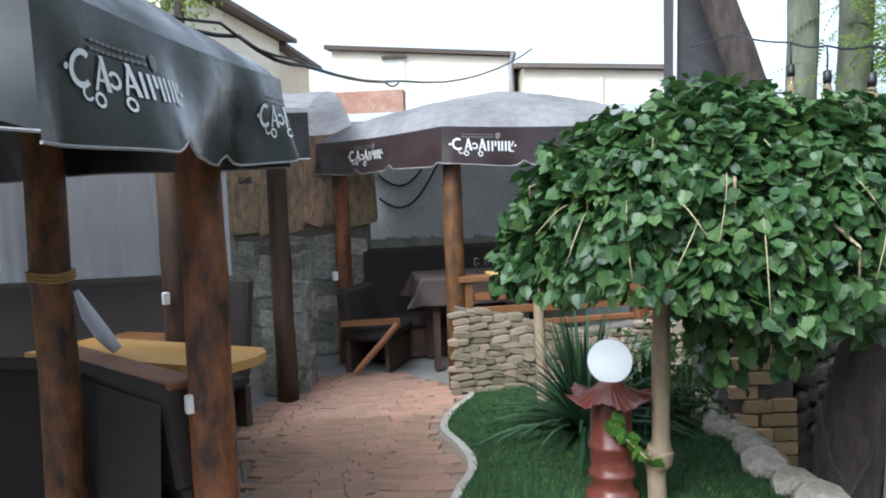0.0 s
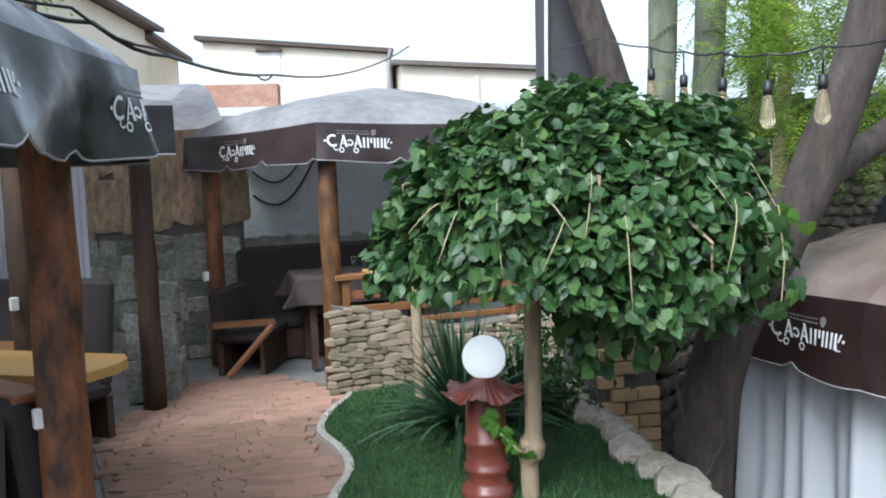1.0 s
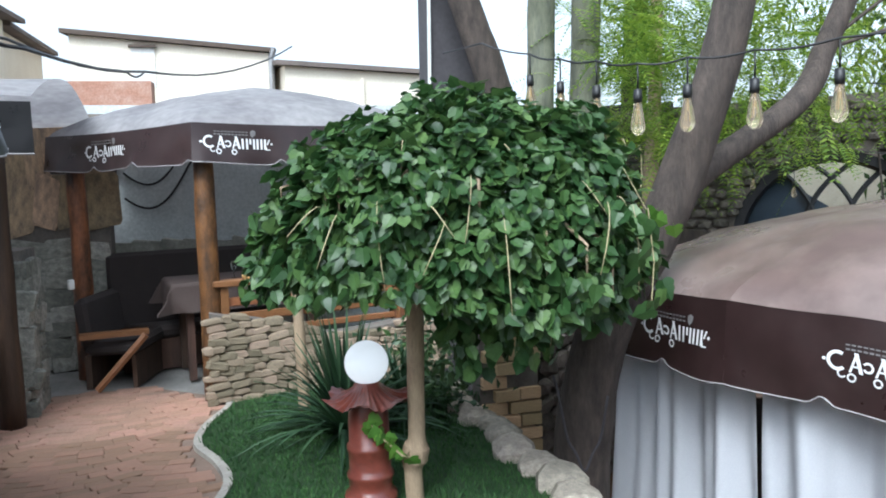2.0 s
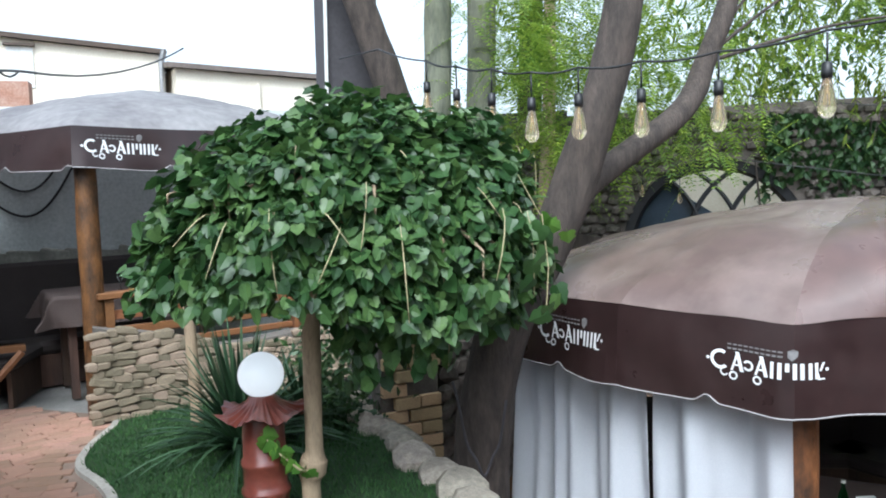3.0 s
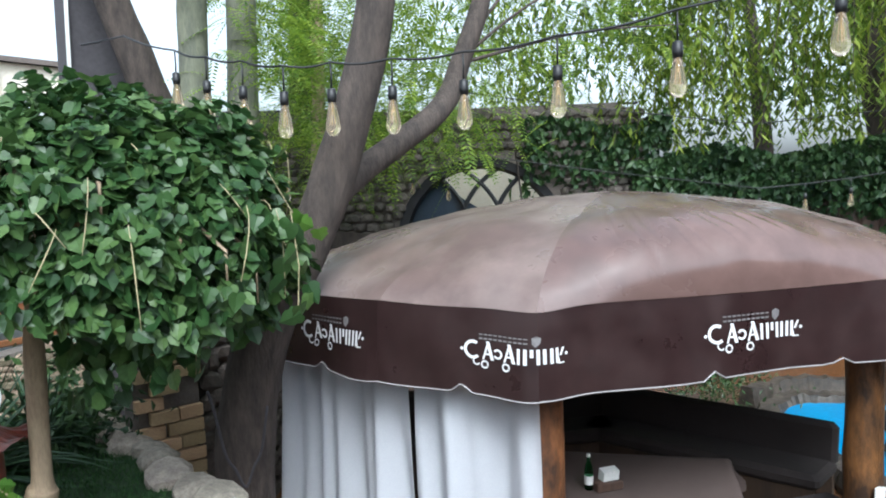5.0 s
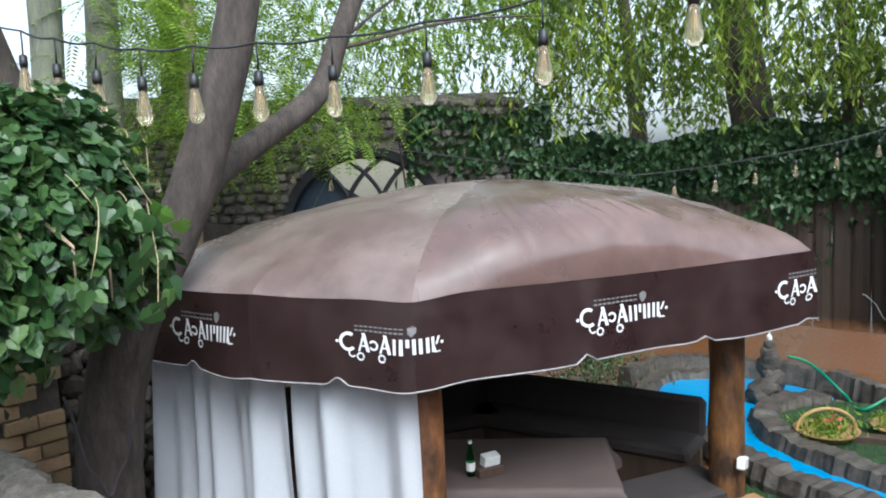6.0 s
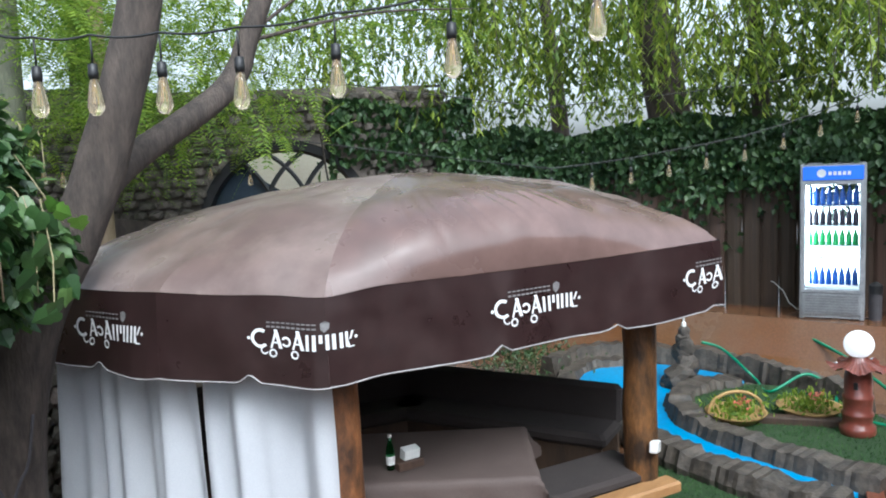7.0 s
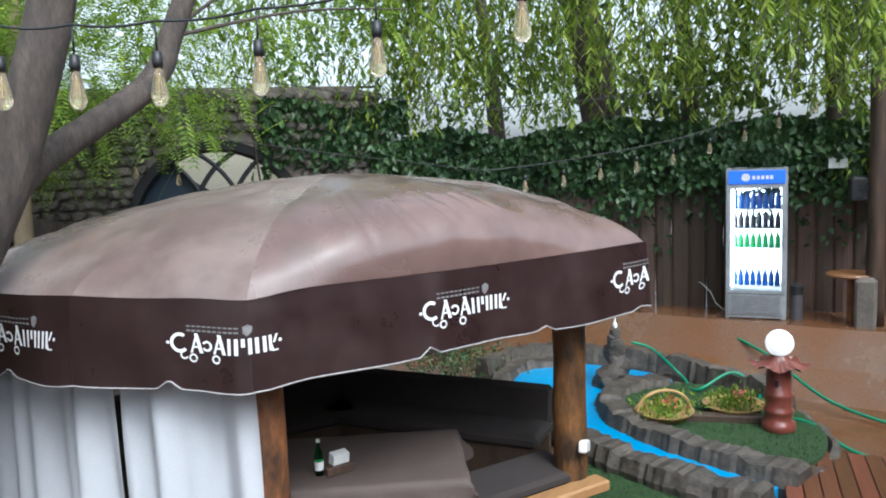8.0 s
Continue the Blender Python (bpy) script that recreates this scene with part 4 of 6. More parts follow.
def tablecloth(label, x, y, z, ang, sx, sy, drop):
    c = Mesh()

    def skin(u, v):
        px, py = (u - 0.5) * (sx + 2 * drop), (v - 0.5) * (sy + 2 * drop)
        ox, oy = max(0, abs(px) - sx / 2), max(0, abs(py) - sy / 2)
        over = max(ox, oy)
        qx = math.copysign(min(abs(px), sx / 2) + 0.06 * ox + 0.5 * min(ox, oy), px)
        qy = math.copysign(min(abs(py), sy / 2) + 0.06 * oy + 0.5 * min(ox, oy), py)
        wob = 0.02 * math.sin((px + py) * 16) * over / drop
        return (qx + wob, qy + wob, 0.012 - max(over, 0) + 0.004 * noise.noise(Vector((px * 4, py * 4, 1))))

    c.grid(skin, 48, 40)
    o = part("tablecloth", c, M_CLOTH, None, smooth=True, at=pose(x, y, z, 0, 0, ang))
    return tagged(o, label, "tablecloth")


sofa("dark cloth sofa with a wooden top rail", (-2.38, 4.30), (-1.27, 3.32), 0.0, 1, height=0.93, depth=0.3, draped=True)
sofa("long dark cloth sofa turned away from the path", (-3.9, 4.5), (-2.3, 4.22), 0.0, 1, height=0.90, draped=True)
rail = thing("bench_rail", "brown varnished plank along the sofa top", "rail")
part("plank", Mesh().box((-1.82, 3.86, 0.935), (1.5, 0.17, 0.045), rz=-41.4, bevel=0.01), M_PLANK, rail)
yt = table("yellow varnished slab table with a rough pale end", -2.05, 4.85, 0.0, -24, 1.75, 0.62, M_YELLOW_WOOD, round_end=True, height=0.82)
sofa("long dark sofa against the curtains", (-3.9, 5.8), (-2.3, 6.15), 0.0, -1, height=1.2)
sofa("dark brown cloth sofa beside a log", (-2.35, 6.15), (-1.62, 5.75), 0.0, -1, height=1.2)
table("low wooden side table", -2.35, 5.55, 0.0, -20, 0.9, 0.5, M_PLANK, height=0.78)
curtain("white curtain hanging behind the sofa", (-4.2, 6.35), (-2.46, 6.42), 2.25, 1.06, 5, 2)
curtain("narrow white curtain strip", (-2.1, 6.5), (-1.95, 6.45), 2.1, 1.1, 2, 3, amp=0.02)
tied = Mesh().tube([(-2.12, 4.05, 1.34), (-2.06, 4.06, 1.2), (-1.98, 4.06, 1.08), (-1.9, 4.05, 0.99)], [0.015, 0.045, 0.05, 0.03], 10, rough=0.4)
tagged(part("curtain_tail", tied, M_CURTAIN, None, smooth=True), "white curtain gathered beside a log post", "curtain")
rope = Mesh()
for k in range(3):
    rope.tube([(-2.02 + 0.11 * math.cos(a), 3.62 + 0.11 * math.sin(a), 1.45 + 0.018 * k + 0.008 * math.sin(a * 2)) for a in np.linspace(0, 2 * math.pi, 20)], 0.009, 6)
tagged(part("rope", rope, M_WICKER, None, smooth=True), "thin rope wound round a log post", "rope")
for x, y, z in ((-1.28, 3.34, 0.87), (-2.13, 5.24, 1.14), (-1.27, 7.42, 1.04)):
    sk = thing("power_socket", "small white plastic power socket on a log", "socket")
    part("box", Mesh().box((x + 0.09, y - 0.09, z), (0.05, 0.04, 0.09), rz=40, bevel=0.006), M_WHITE, sk)

# inside the grey gazebo
sofa("dark brown cloth sofa along the back of the grey gazebo", (-1.05, 8.55), (0.6, 9.0), 0.0, -1, height=1.2)
sofa("dark sofa with a slanted wooden brace", (-1.15, 7.55), (-0.95, 8.4), 0.0, -1, height=0.85)
br = thing("bench_brace", "slanted wooden brace under a bench", "brace")
part("beam", Mesh().tube([(-1.02, 7.35, 0.04), (-0.58, 7.4, 0.52)], 0.035, 6), M_PLANK, br)
part("ledge", Mesh().box((-0.86, 7.45, 0.54), (0.6, 0.12, 0.05), rz=8), M_PLANK, br)
table("table under a brown cloth in the grey gazebo", 0.35, 8.0, 0.0, 10, 1.5, 0.8, M_PLANK, height=0.95)
tablecloth("brown tablecloth over the gazebo table", 0.35, 8.0, 0.955, 10, 1.54, 0.84, 0.28)
rl2 = thing("railing", "brown wooden slat railing of the grey gazebo", "railing")
for k, (z, h) in enumerate(((1.03, 0.055), (0.86, 0.08), (0.72, 0.08), (0.58, 0.06))):
    part("rail" if k == 0 else "slat", Mesh().box((1.0, 6.95, z), (1.95, 0.16 if k == 0 else 0.03, h), rz=13, bevel=0.008), M_PLANK, rl2)
for x in (0.15, 0.8, 1.8):
    part("upright", Mesh().box((x, 6.93 + 0.23 * (x - 1.0), 0.78), (0.07, 0.06, 0.5), rz=13), M_PLANK, rl2)
tagged(part("board", Mesh().box((0.75, 6.85, 1.072), (0.85, 0.22, 0.03), rz=13, bevel=0.008), M_YELLOW_WOOD, None), "pale board lying on the railing", "board")


def wine_glass(x, y, z):
    o = part("wine_glass", Mesh().lathe([(0.03, 0), (0.005, 0.01), (0.005, 0.07), (0.03, 0.11), (0.032, 0.15), (0.027, 0.17)], seg=12), M_CLEAR, None, smooth=True, at=pose(x, y, z))
    return tagged(o, "clear wine glass on the gazebo table", "glass", "glasses on the table")


for x, y in ((0.25, 7.75), (0.36, 7.8), (0.45, 7.72)):
    wine_glass(x, y, 0.968)
cab = Mesh()
for k in range(2):
    cab.tube([(-0.95 + 0.8 * u, 9.58, 2.1 - 0.30 * k - (0.22 - 0.02 * k) * math.sin(math.pi * min(1, u * 1.05)) + 0.45 * u * u) for u in np.linspace(0, 1, 16)], 0.014, 6)
tagged(part("cable", cab, M_BLACK, None), "two slack black cables on the back wall", "cable")
part_low = structure("wall_base_stone", Mesh().box((-0.3, 9.5, 0.62), (3.6, 0.2, 1.25)), M_MORTAR, "stone plinth of the back wall")
stone_face(part_low, "stone", shapes_grey, lambda s, z: (Vector((-2.0 + s, 9.4, z)), Vector((0, -1, 0))), 3.4, 1.28, 0.26, 0.16, 0.035, 12, limit=90)

# rocks along the drop, brick wall, hose
M_ROCKS = [rubble_shape("rock", M_ROCK, 70 + k, 2) for k in range(5)]
rr = random.Random(11)
y = 2.0
while y < 5.75:
    L = rr.uniform(0.24, 0.42)
    m = pose(2.02 + rr.uniform(-0.04, 0.04), y + L / 2, 0.03, rr.uniform(-8, 8), rr.uniform(-6, 6), 90 + rr.uniform(-25, 25)) @ Matrix.Diagonal((L * 1.05, rr.uniform(0.24, 0.34), rr.uniform(0.17, 0.26), 1))
    o = new("rock", rr.choice(M_ROCKS))
    o.matrix_basis = m
    tagged(o, "pale rough rock edging the lawn", "rock", "rocks along the lawn")
    y += L * 0.92
bw = structure("brick_wall", Mesh().box((2.27, 5.42, -0.1), (0.48, 0.2, 1.9)), M_MORTAR, "yellow brick pier with a missing brick")
rw = structure("wall_retaining", Mesh().box((3.15, 6.14, -0.15), (2.0, 0.2, 1.9), rz=43), M_MORTAR, "dark rubble wall behind the leaning tree")
stone_face(rw, "stone", shapes_dark, lambda s, z: (Vector((2.55 + s * 0.731, 5.36 + s * 0.682, -1.08 + z)), Vector((0.682, -0.731, 0))), 1.9, 1.85, 0.24, 0.15, 0.05, 14, limit=160)
BRICK = Mesh().box((0, 0, 0), (1, 1, 1), bevel=0.04).data("brick", M_BRICK)
for j in range(14):
    for i in range(4):
        x = 2.04 + i * 0.215 + (0.1 if j % 2 else 0) + rr.uniform(-0.006, 0.006)
        if x > 2.46 or (j in (8, 9) and i == 1):
            continue
        w = 2.52 - x if 2.52 - x < 0.28 else 0.2
        piece("brick", BRICK, bw, pose(x + w / 2, 5.31 + rr.uniform(-0.01, 0.01), -0.55 + j * 0.105) @ Matrix.Diagonal((w, 0.09, 0.09, 1)))
hose = Mesh().tube([(2.12 + 0.36 * u, 4.13 - 0.03 * u, 0.62 - 1.1 * math.sin(math.pi * min(1.0, u * 0.9)) * 0.55 + 0.03 * math.sin(u * 20)) for u in np.linspace(0, 1, 24)], 0.009, 8)
tagged(part("hose", hose, M_DARKSHEET, None, smooth=True), "grey-blue hose hanging over the trunk", "hose")

# yucca clumps behind the lamp
def yucca(label, x, y, count, length, seed):
    q = random.Random(seed)
    pl = thing("yucca", label, "plant", "yuccas", pose(x, y, 0))
    m = Mesh()
    for k in range(count):
        az, el = q.uniform(0, 6.283), q.uniform(0.25, 1.45)
        L = length * q.uniform(0.7, 1.1)
        d = Vector((math.cos(az), math.sin(az), 0))
        side = Vector((-d.y, d.x, 0))
        pts = []
        N = 6
        for i in range(N + 1):
            t = i / N
            r = L * t * math.cos(el) * 1.0
            z = 0.04 + L * t * math.sin(el) - 0.55 * L * t * t * (1.25 - el * 0.75)
            w = 0.021 * (1 - t) ** 0.6 + 0.001
            c = d * (0.02 + r) + Vector((0, 0, max(z, 0.015)))
            pts += [c - side * w, c + Vector((0, 0, -0.006)), c + side * w]
        fs = []
        for i in range(N):
            a = 3 * i
            fs += [(a, a + 1, a + 4, a + 3), (a + 1, a + 2, a + 5, a + 4)]
        m.add(pts, fs)
    tagged(part("leaves", m, M_YUCCA, pl), kind="stuff")
    return pl


yucca("dark green yucca with long arching leaves behind the lamp", 0.98, 5.3, 190, 1.02, 1)
yucca("dark green yucca in the shade of the mulberry", 1.5, 5.65, 70, 0.75, 3)
st = thing("garden_stake", "bare grey-brown stem behind the yucca", "stake")
tree_trunk(st, [(0.75, 6.1, 0), (0.74, 6.1, 0.6), (0.72, 6.12, 1.25)], [0.05, 0.045, 0.04], M_PALEBARK, "stem")
bush = thing("bush", "dark green leafy shrub under the mulberry", "bush")
nb = 900
P = np.stack([rng.normal(1.75, 0.22, nb), rng.normal(5.75, 0.3, nb), np.abs(rng.normal(0.0, 0.35, nb)) + 0.03], 1)
part("foliage", leaf_cloud(P, rng.normal(0, 1, (nb, 3)) + [0, -0.3, -0.2], rng.normal(0, 1, (nb, 3)), rng.uniform(0.05, 0.11, nb), rng.uniform(0.03, 0.06, nb)), M_IVY, bush, kind="stuff")

# bare pale shoots over the crown and the young shoot on the lamp
for k in range(20):
    az = -2.5 + 2.7 * (k / 19) + rl.uniform(-0.1, 0.1)
    e = rl.uniform(0.0, 0.75)
    top = crown_point(az, e + 0.12, 1.03)
    fall = 0.035 + 0.025 * (k % 4)
    bend = 0.010 * ((k % 5) - 2)
    pts = [(top.x + 0.02 * i * math.cos(az) + bend * i * i * 0.35, top.y + 0.02 * i * math.sin(az), top.z - fall * i + 0.012 * i * (4 - i)) for i in range(5)]
    tagged(part("shoot", Mesh().tube(pts, [0.0015, 0.0025, 0.0034, 0.003, 0.002], 6), M_TWIG, mul_tree, smooth=True))
shoot = thing("shoot_of_leaves", "bright green young shoot from the trunk knot", "shoot")
part("stem", Mesh().tube([(1.16, 3.88, 0.3), (1.08, 3.84, 0.34), (0.98, 3.85, 0.44), (0.9, 3.86, 0.55)], [0.008, 0.007, 0.005, 0.003], 6), M_TWIG, shoot)
M_YOUNG = material("young leaf", (0.13, 0.27, 0.04), 0.45, (0.10, 0.22, 0.035), 12, 0.6, 0.05, 60, vary=0.25, through_light=0.3)
YOUNG = [leaf_shape("leaf", 20 + k, M_YOUNG) for k in range(2)]
for k in range(15):
    t = k / 14
    c = Vector((1.12 - 0.22 * t, 3.84 + 0.01 * t, 0.32 + 0.24 * t))
    piece("leaf", YOUNG[k % 2], shoot, Matrix.Translation(c) @ pose(0, 0, 0, rl.uniform(-50, 10), rl.uniform(-70, 70), 180 + rl.uniform(-50, 50)) @ Matrix.Scale(rl.uniform(0.06, 0.10), 4))
for k, (px_, py_, pz_) in enumerate(((2.35, 3.3, 1.62), (2.42, 3.25, 1.58), (2.38, 3.35, 1.66))):
    piece("leaf", YOUNG[k % 2], mul_tree, Matrix.Translation((px_, py_, pz_)) @ pose(0, 0, 0, -40, 60 - 50 * k, 150) @ Matrix.Scale(0.1, 4))

# hanging sprigs under the right-hand rim of the crown
for sx_, sy_, sz_ in [(1.38, 3.71, 0.69), (1.49, 3.77, 0.9), (1.22, 3.6, 1.15), (1.98, 3.45, 1.03), (2.23, 3.16, 1.06), (1.84, 3.53, 0.78)]:
    for k in range(11):
        t = k / 10
        c = Vector((sx_ + rl.gauss(0, 0.035), sy_ + rl.gauss(0, 0.035), sz_ + 0.12 + t * 0.45))
        piece("leaf", LEAVES[k % 4], mul_tree, Matrix.Translation(c) @ pose(0, 0, 0, rl.uniform(-40, 10), rl.gauss(0, 25), rl.uniform(110, 250)) @ Matrix.Scale(rl.uniform(0.08, 0.13), 4))
    part("shoot", Mesh().tube([(sx_, sy_, sz_ + 0.1), (sx_ + 0.02, sy_, sz_ + 0.35), (sx_, sy_ + 0.02, sz_ + 0.62)], 0.003, 5), M_TWIG, mul_tree)


# ---- lower garden: inside the large gazebo ----
def curtain_line(i, k0, k1):
    """Two points on the log ring between two corners, a little outside it."""
    a, b = in3(i, 0.24), in3(i + 1, 0.24)
    out = Vector(((b - a).y, -(b - a).x)).normalized() * 0.06
    return tuple(a + (b - a) * k0 + out), tuple(a + (b - a) * k1 + out)


curtain("long white curtain on the gazebo side", *curtain_line(5, -0.06, 0.99), 0.72, -1.0, 2.6, 1, gather=0.28, amp=0.08)
curtain("long white curtain drawn next to a log post", *curtain_line(6, 0.04, 0.97), 0.70, -1.0, 1.6, 4, gather=0.12, amp=0.085)
t3p, r3p = in3(3, 0.5), in3(2, 0.5)
sofa("dark brown cloth sofa along the far side of the gazebo", tuple(r3p), tuple(t3p), LOW, 1, height=0.74)
sofa("dark brown cloth sofa in the gazebo corner", tuple(in3(3, 0.5)), tuple(in3(4, 0.5)), LOW, 1, height=0.82)
tb = (4.75, 3.15)
table("gazebo table under a brown cloth", tb[0], tb[1], LOW, -52, 1.5, 0.95, M_PLANK, height=0.68)
tablecloth("brown tablecloth hanging over the gazebo table", tb[0], tb[1], LOW + 0.685, -52, 1.54, 0.99, 0.3)
TOP3 = LOW + 0.70
caddy = thing("napkin_caddy", "small wooden box with napkins on the table", "caddy", "", pose(4.50, 3.12, TOP3, 0, 0, -20))
part("box", Mesh().box((0, 0, 0.03), (0.2, 0.12, 0.06), bevel=0.006), M_DARKWOOD, caddy)
part("napkin", Mesh().box((0.02, 0, 0.09), (0.12, 0.07, 0.09), rx=12), M_WHITE, caddy)
bt = thing("bottle", "green glass bottle with a white cap", "bottle", "", pose(4.40, 3.19, TOP3))
part("body", Mesh().lathe([(0.028, 0), (0.031, 0.01), (0.031, 0.14), (0.024, 0.17), (0.013, 0.20), (0.012, 0.235)], seg=16), M_BOTTLE, bt, smooth=True)
part("cap", Mesh().lathe([(0.0145, 0.232), (0.0145, 0.25), (0.0, 0.251)], seg=12), M_WHITE, bt)
part("label", Mesh().lathe([(0.0318, 0.04), (0.0318, 0.10)], seg=16), M_WHITE, bt)
M_HONEY = material("honey varnished plank", (0.36, 0.20, 0.085), 0.45, (0.26, 0.13, 0.05), 3, 0.8, 0.2, 40, stretch=(1, 6, 6))
sill = thing("bench_sill", "pale varnished plank between two log posts", "plank")
p1, p2 = in3(0, 0.3), in3(1, 0.3)
mid = (p1 + p2) / 2
ang3 = math.degrees(math.atan2((p2 - p1).y, (p2 - p1).x))
part("plank", Mesh().box((mid.x, mid.y, LOW + 0.30), ((p2 - p1).length - 0.05, 0.16, 0.09), rz=ang3, bevel=0.015), M_HONEY, sill)
part("cushion", Mesh().box((mid.x + 0.02, mid.y + 0.35, LOW + 0.37), ((p2 - p1).length, 0.5, 0.1), rz=ang3, bevel=0.03), M_SOFA, sill, "dark seat cushion")
rp1 = POST1
sk = thing("power_socket", "white plastic double socket on a log post", "socket", "", pose(rp1.x - 0.06, rp1.y - 0.14, LOW + 0.62, 0, 0, 12))
part("box", Mesh().box((0, 0, 0), (0.15, 0.06, 0.09), ry=14, bevel=0.01), M_WHITE, sk)

# ---- pond ----
def flat(points, z0, z1, name, mat, label):
    return structure(name, Mesh().prism(wavy(points + [points[0]], 6)[:-1], z0, z1), mat, label)


def kerb_band(points, width, z0, z1, name, label, mat=M_PONDKERB, seed=0):
    line = wavy(points, 18)
    m = Mesh()
    for i, (x, y) in enumerate(line):
        xn, yn = line[min(i + 1, len(line) - 1)]
        xp, yp = line[max(i - 1, 0)]
        d = Vector((xn - xp, yn - yp)).normalized()
        nrm = Vector((-d.y, d.x))
        w = width * (1 + 0.25 * noise.noise(Vector((x * 3, y * 3, seed))) + 0.22 * noise.noise(Vector((x * 15, y * 15, seed + 5))))
        zt = z1 + 0.05 * noise.noise(Vector((x * 4, y * 4, seed + 2))) + 0.035 * noise.noise(Vector((x * 13, y * 13, seed)))
        prof = [(-w / 2, z0), (-w / 2 - 0.015, (z0 + zt) / 2), (-w / 2 + 0.03, zt), (w / 2 - 0.03, zt), (w / 2 + 0.015, (z0 + zt) / 2), (w / 2, z0)]
        m.v += [(x + nrm.x * o, y + nrm.y * o, z) for o, z in prof]
    for i in range(len(line) - 1):
        for k in range(5):
            a = i * 6 + k
            m.f.append((a, a + 1, a + 7, a + 6))
    m.f += [tuple(range(5, -1, -1)), tuple(range(len(m.v) - 6, len(m.v)))]
    return structure(name, m, mat, label)


green = [(6.2, 1.2), (6.3, 2.2), (6.7, 2.6), (7.0, 2.15), (6.75, 1.4), (6.65, 0.9), (6.35, 0.8)]
flat(green, LOW - 0.02, LOW + 0.01, "lawn_lower", M_LAWN, "bright green artificial grass beside the pond")
turf("grass", in_polygon(green), (6.0, 0.5, 7.2, 2.8), LOW + 0.01, 4500, "short bright green grass beside the pond", 0.03)
basin = [(6.85, 0.75), (6.98, 1.5), (7.22, 2.2), (7.75, 3.05), (8.4, 3.85), (9.1, 4.05), (9.7, 3.6), (9.72, 2.7), (9.45, 2.3), (8.9, 2.55), (8.3, 2.6), (7.75, 2.3), (7.4, 1.6), (7.2, 0.8)]
flat(basin, LOW - 0.02, LOW + 0.11, "pond_liner", M_BLUE, "bright blue pond basin")
island = [(7.22, 0.70), (7.42, 1.7), (7.9, 2.45), (8.5, 2.6), (9.2, 2.2), (9.3, 1.6), (8.9, 0.95), (8.3, 0.55), (7.7, 0.5)]
flat(island, LOW - 0.02, LOW + 0.17, "island", M_LAWN, "grass island inside the pond")
turf("grass", in_polygon(island), (7.2, 0.4, 9.5, 2.7), LOW + 0.17, 7000, "short green grass of the pond island", 0.035)
kerb_band([(6.72, 0.75), (6.86, 1.5), (7.1, 2.25), (7.62, 3.1), (8.3, 3.95), (9.1, 4.2), (9.75, 3.75)], 0.3, LOW - 0.05, LOW + 0.19, "pond_kerb", "wet grey stone kerb round the pond")
kerb_band([(7.16, 0.55), (7.32, 1.2), (7.55, 1.85), (7.95, 2.42), (8.55, 2.66), (9.2, 2.35)], 0.30, LOW - 0.05, LOW + 0.25, "island_kerb", "wet grey stone kerb of the island", seed=4)
kerb_band([(7.25, 0.6), (7.7, 0.42), (8.3, 0.5), (8.95, 0.9), (9.35, 1.55), (9.25, 2.3)], 0.12, LOW - 0.05, LOW + 0.14, "island_kerb", "low stone kerb of the island", seed=7)
kerb_band([(8.6, 4.4), (9.3, 4.35), (9.85, 3.8), (9.9, 2.8), (9.72, 2.1), (9.5, 1.7), (9.3, 1.35), (9.05, 1.0)], 0.22, LOW - 0.1, LOW + 0.33, "pond_wall", "dark stone wall round the far side of the pond", seed=9)
fr = thing("fountain_rock", "small pile of dark rocks with a white nozzle", "fountain")
for k in range(9):
    s = 0.42 - 0.035 * k
    part("rock", Mesh().add([v.co for v in M_ROCKS[k % 5].vertices], [tuple(f.vertices) for f in M_ROCKS[k % 5].polygons]), M_PONDKERB, fr, at=pose(9.05 + rr.uniform(-0.1, 0.1) * (1 - k / 9), 2.85 + rr.uniform(-0.1, 0.1) * (1 - k / 9), LOW + 0.06 + 0.085 * k, 20 * k, 11 * k, 50 * k) @ Matrix.Diagonal((s, s, s * 0.7, 1)))
part("nozzle", Mesh().lathe([(0.03, LOW + 0.72), (0.028, LOW + 0.84), (0.012, LOW + 0.86), (0.012, LOW + 1.0)], (9.05, 2.85, 0), 10), M_WHITE, fr)


def basket(label, x, y, z, ang, k, handled=True):
    b = thing("basket_planter", label, "planter", "basket planters", pose(x, y, z, 0, 0, ang))
    bowl = Mesh().lathe([(0.0, 0.0), (0.2 * k, 0.0), (0.27 * k, 0.08), (0.29 * k, 0.09), (0.26 * k, 0.06), (0.0, 0.05)], seg=20)
    part("bowl", bowl, M_WICKER, b, smooth=True)
    if handled:
        part("handle", Mesh().tube([(0.27 * k * math.cos(a), 0, 0.08 + 0.20 * math.sin(a)) for a in np.linspace(0.0, math.pi, 18)], 0.017, 6), M_WICKER, b, "pale bent-wood handle")
    n = 260
    P = np.stack([rng.normal(0, 0.14 * k, n), rng.normal(0, 0.12 * k, n), np.abs(rng.normal(0.05, 0.06, n)) + 0.03], 1)
    part("planting", leaf_cloud(P, rng.normal(0, 0.6, (n, 3)) + [0, 0, 0.8], rng.normal(0, 1, (n, 3)), rng.uniform(0.05, 0.09, n), 0.03), M_FEATHER, b, "small green plants", kind="stuff")
    f = 30
    P = np.stack([rng.normal(0.05, 0.05, f), rng.normal(0, 0.05, f), rng.uniform(0.14, 0.2, f)], 1)
    part("blossom", leaf_cloud(P, rng.normal(0, 1, (f, 3)), rng.normal(0, 1, (f, 3)), 0.04, 0.035), material("coral petals", (0.6, 0.16, 0.10), 0.6, bump=0), b, "coral red flowers", kind="stuff")
    return b


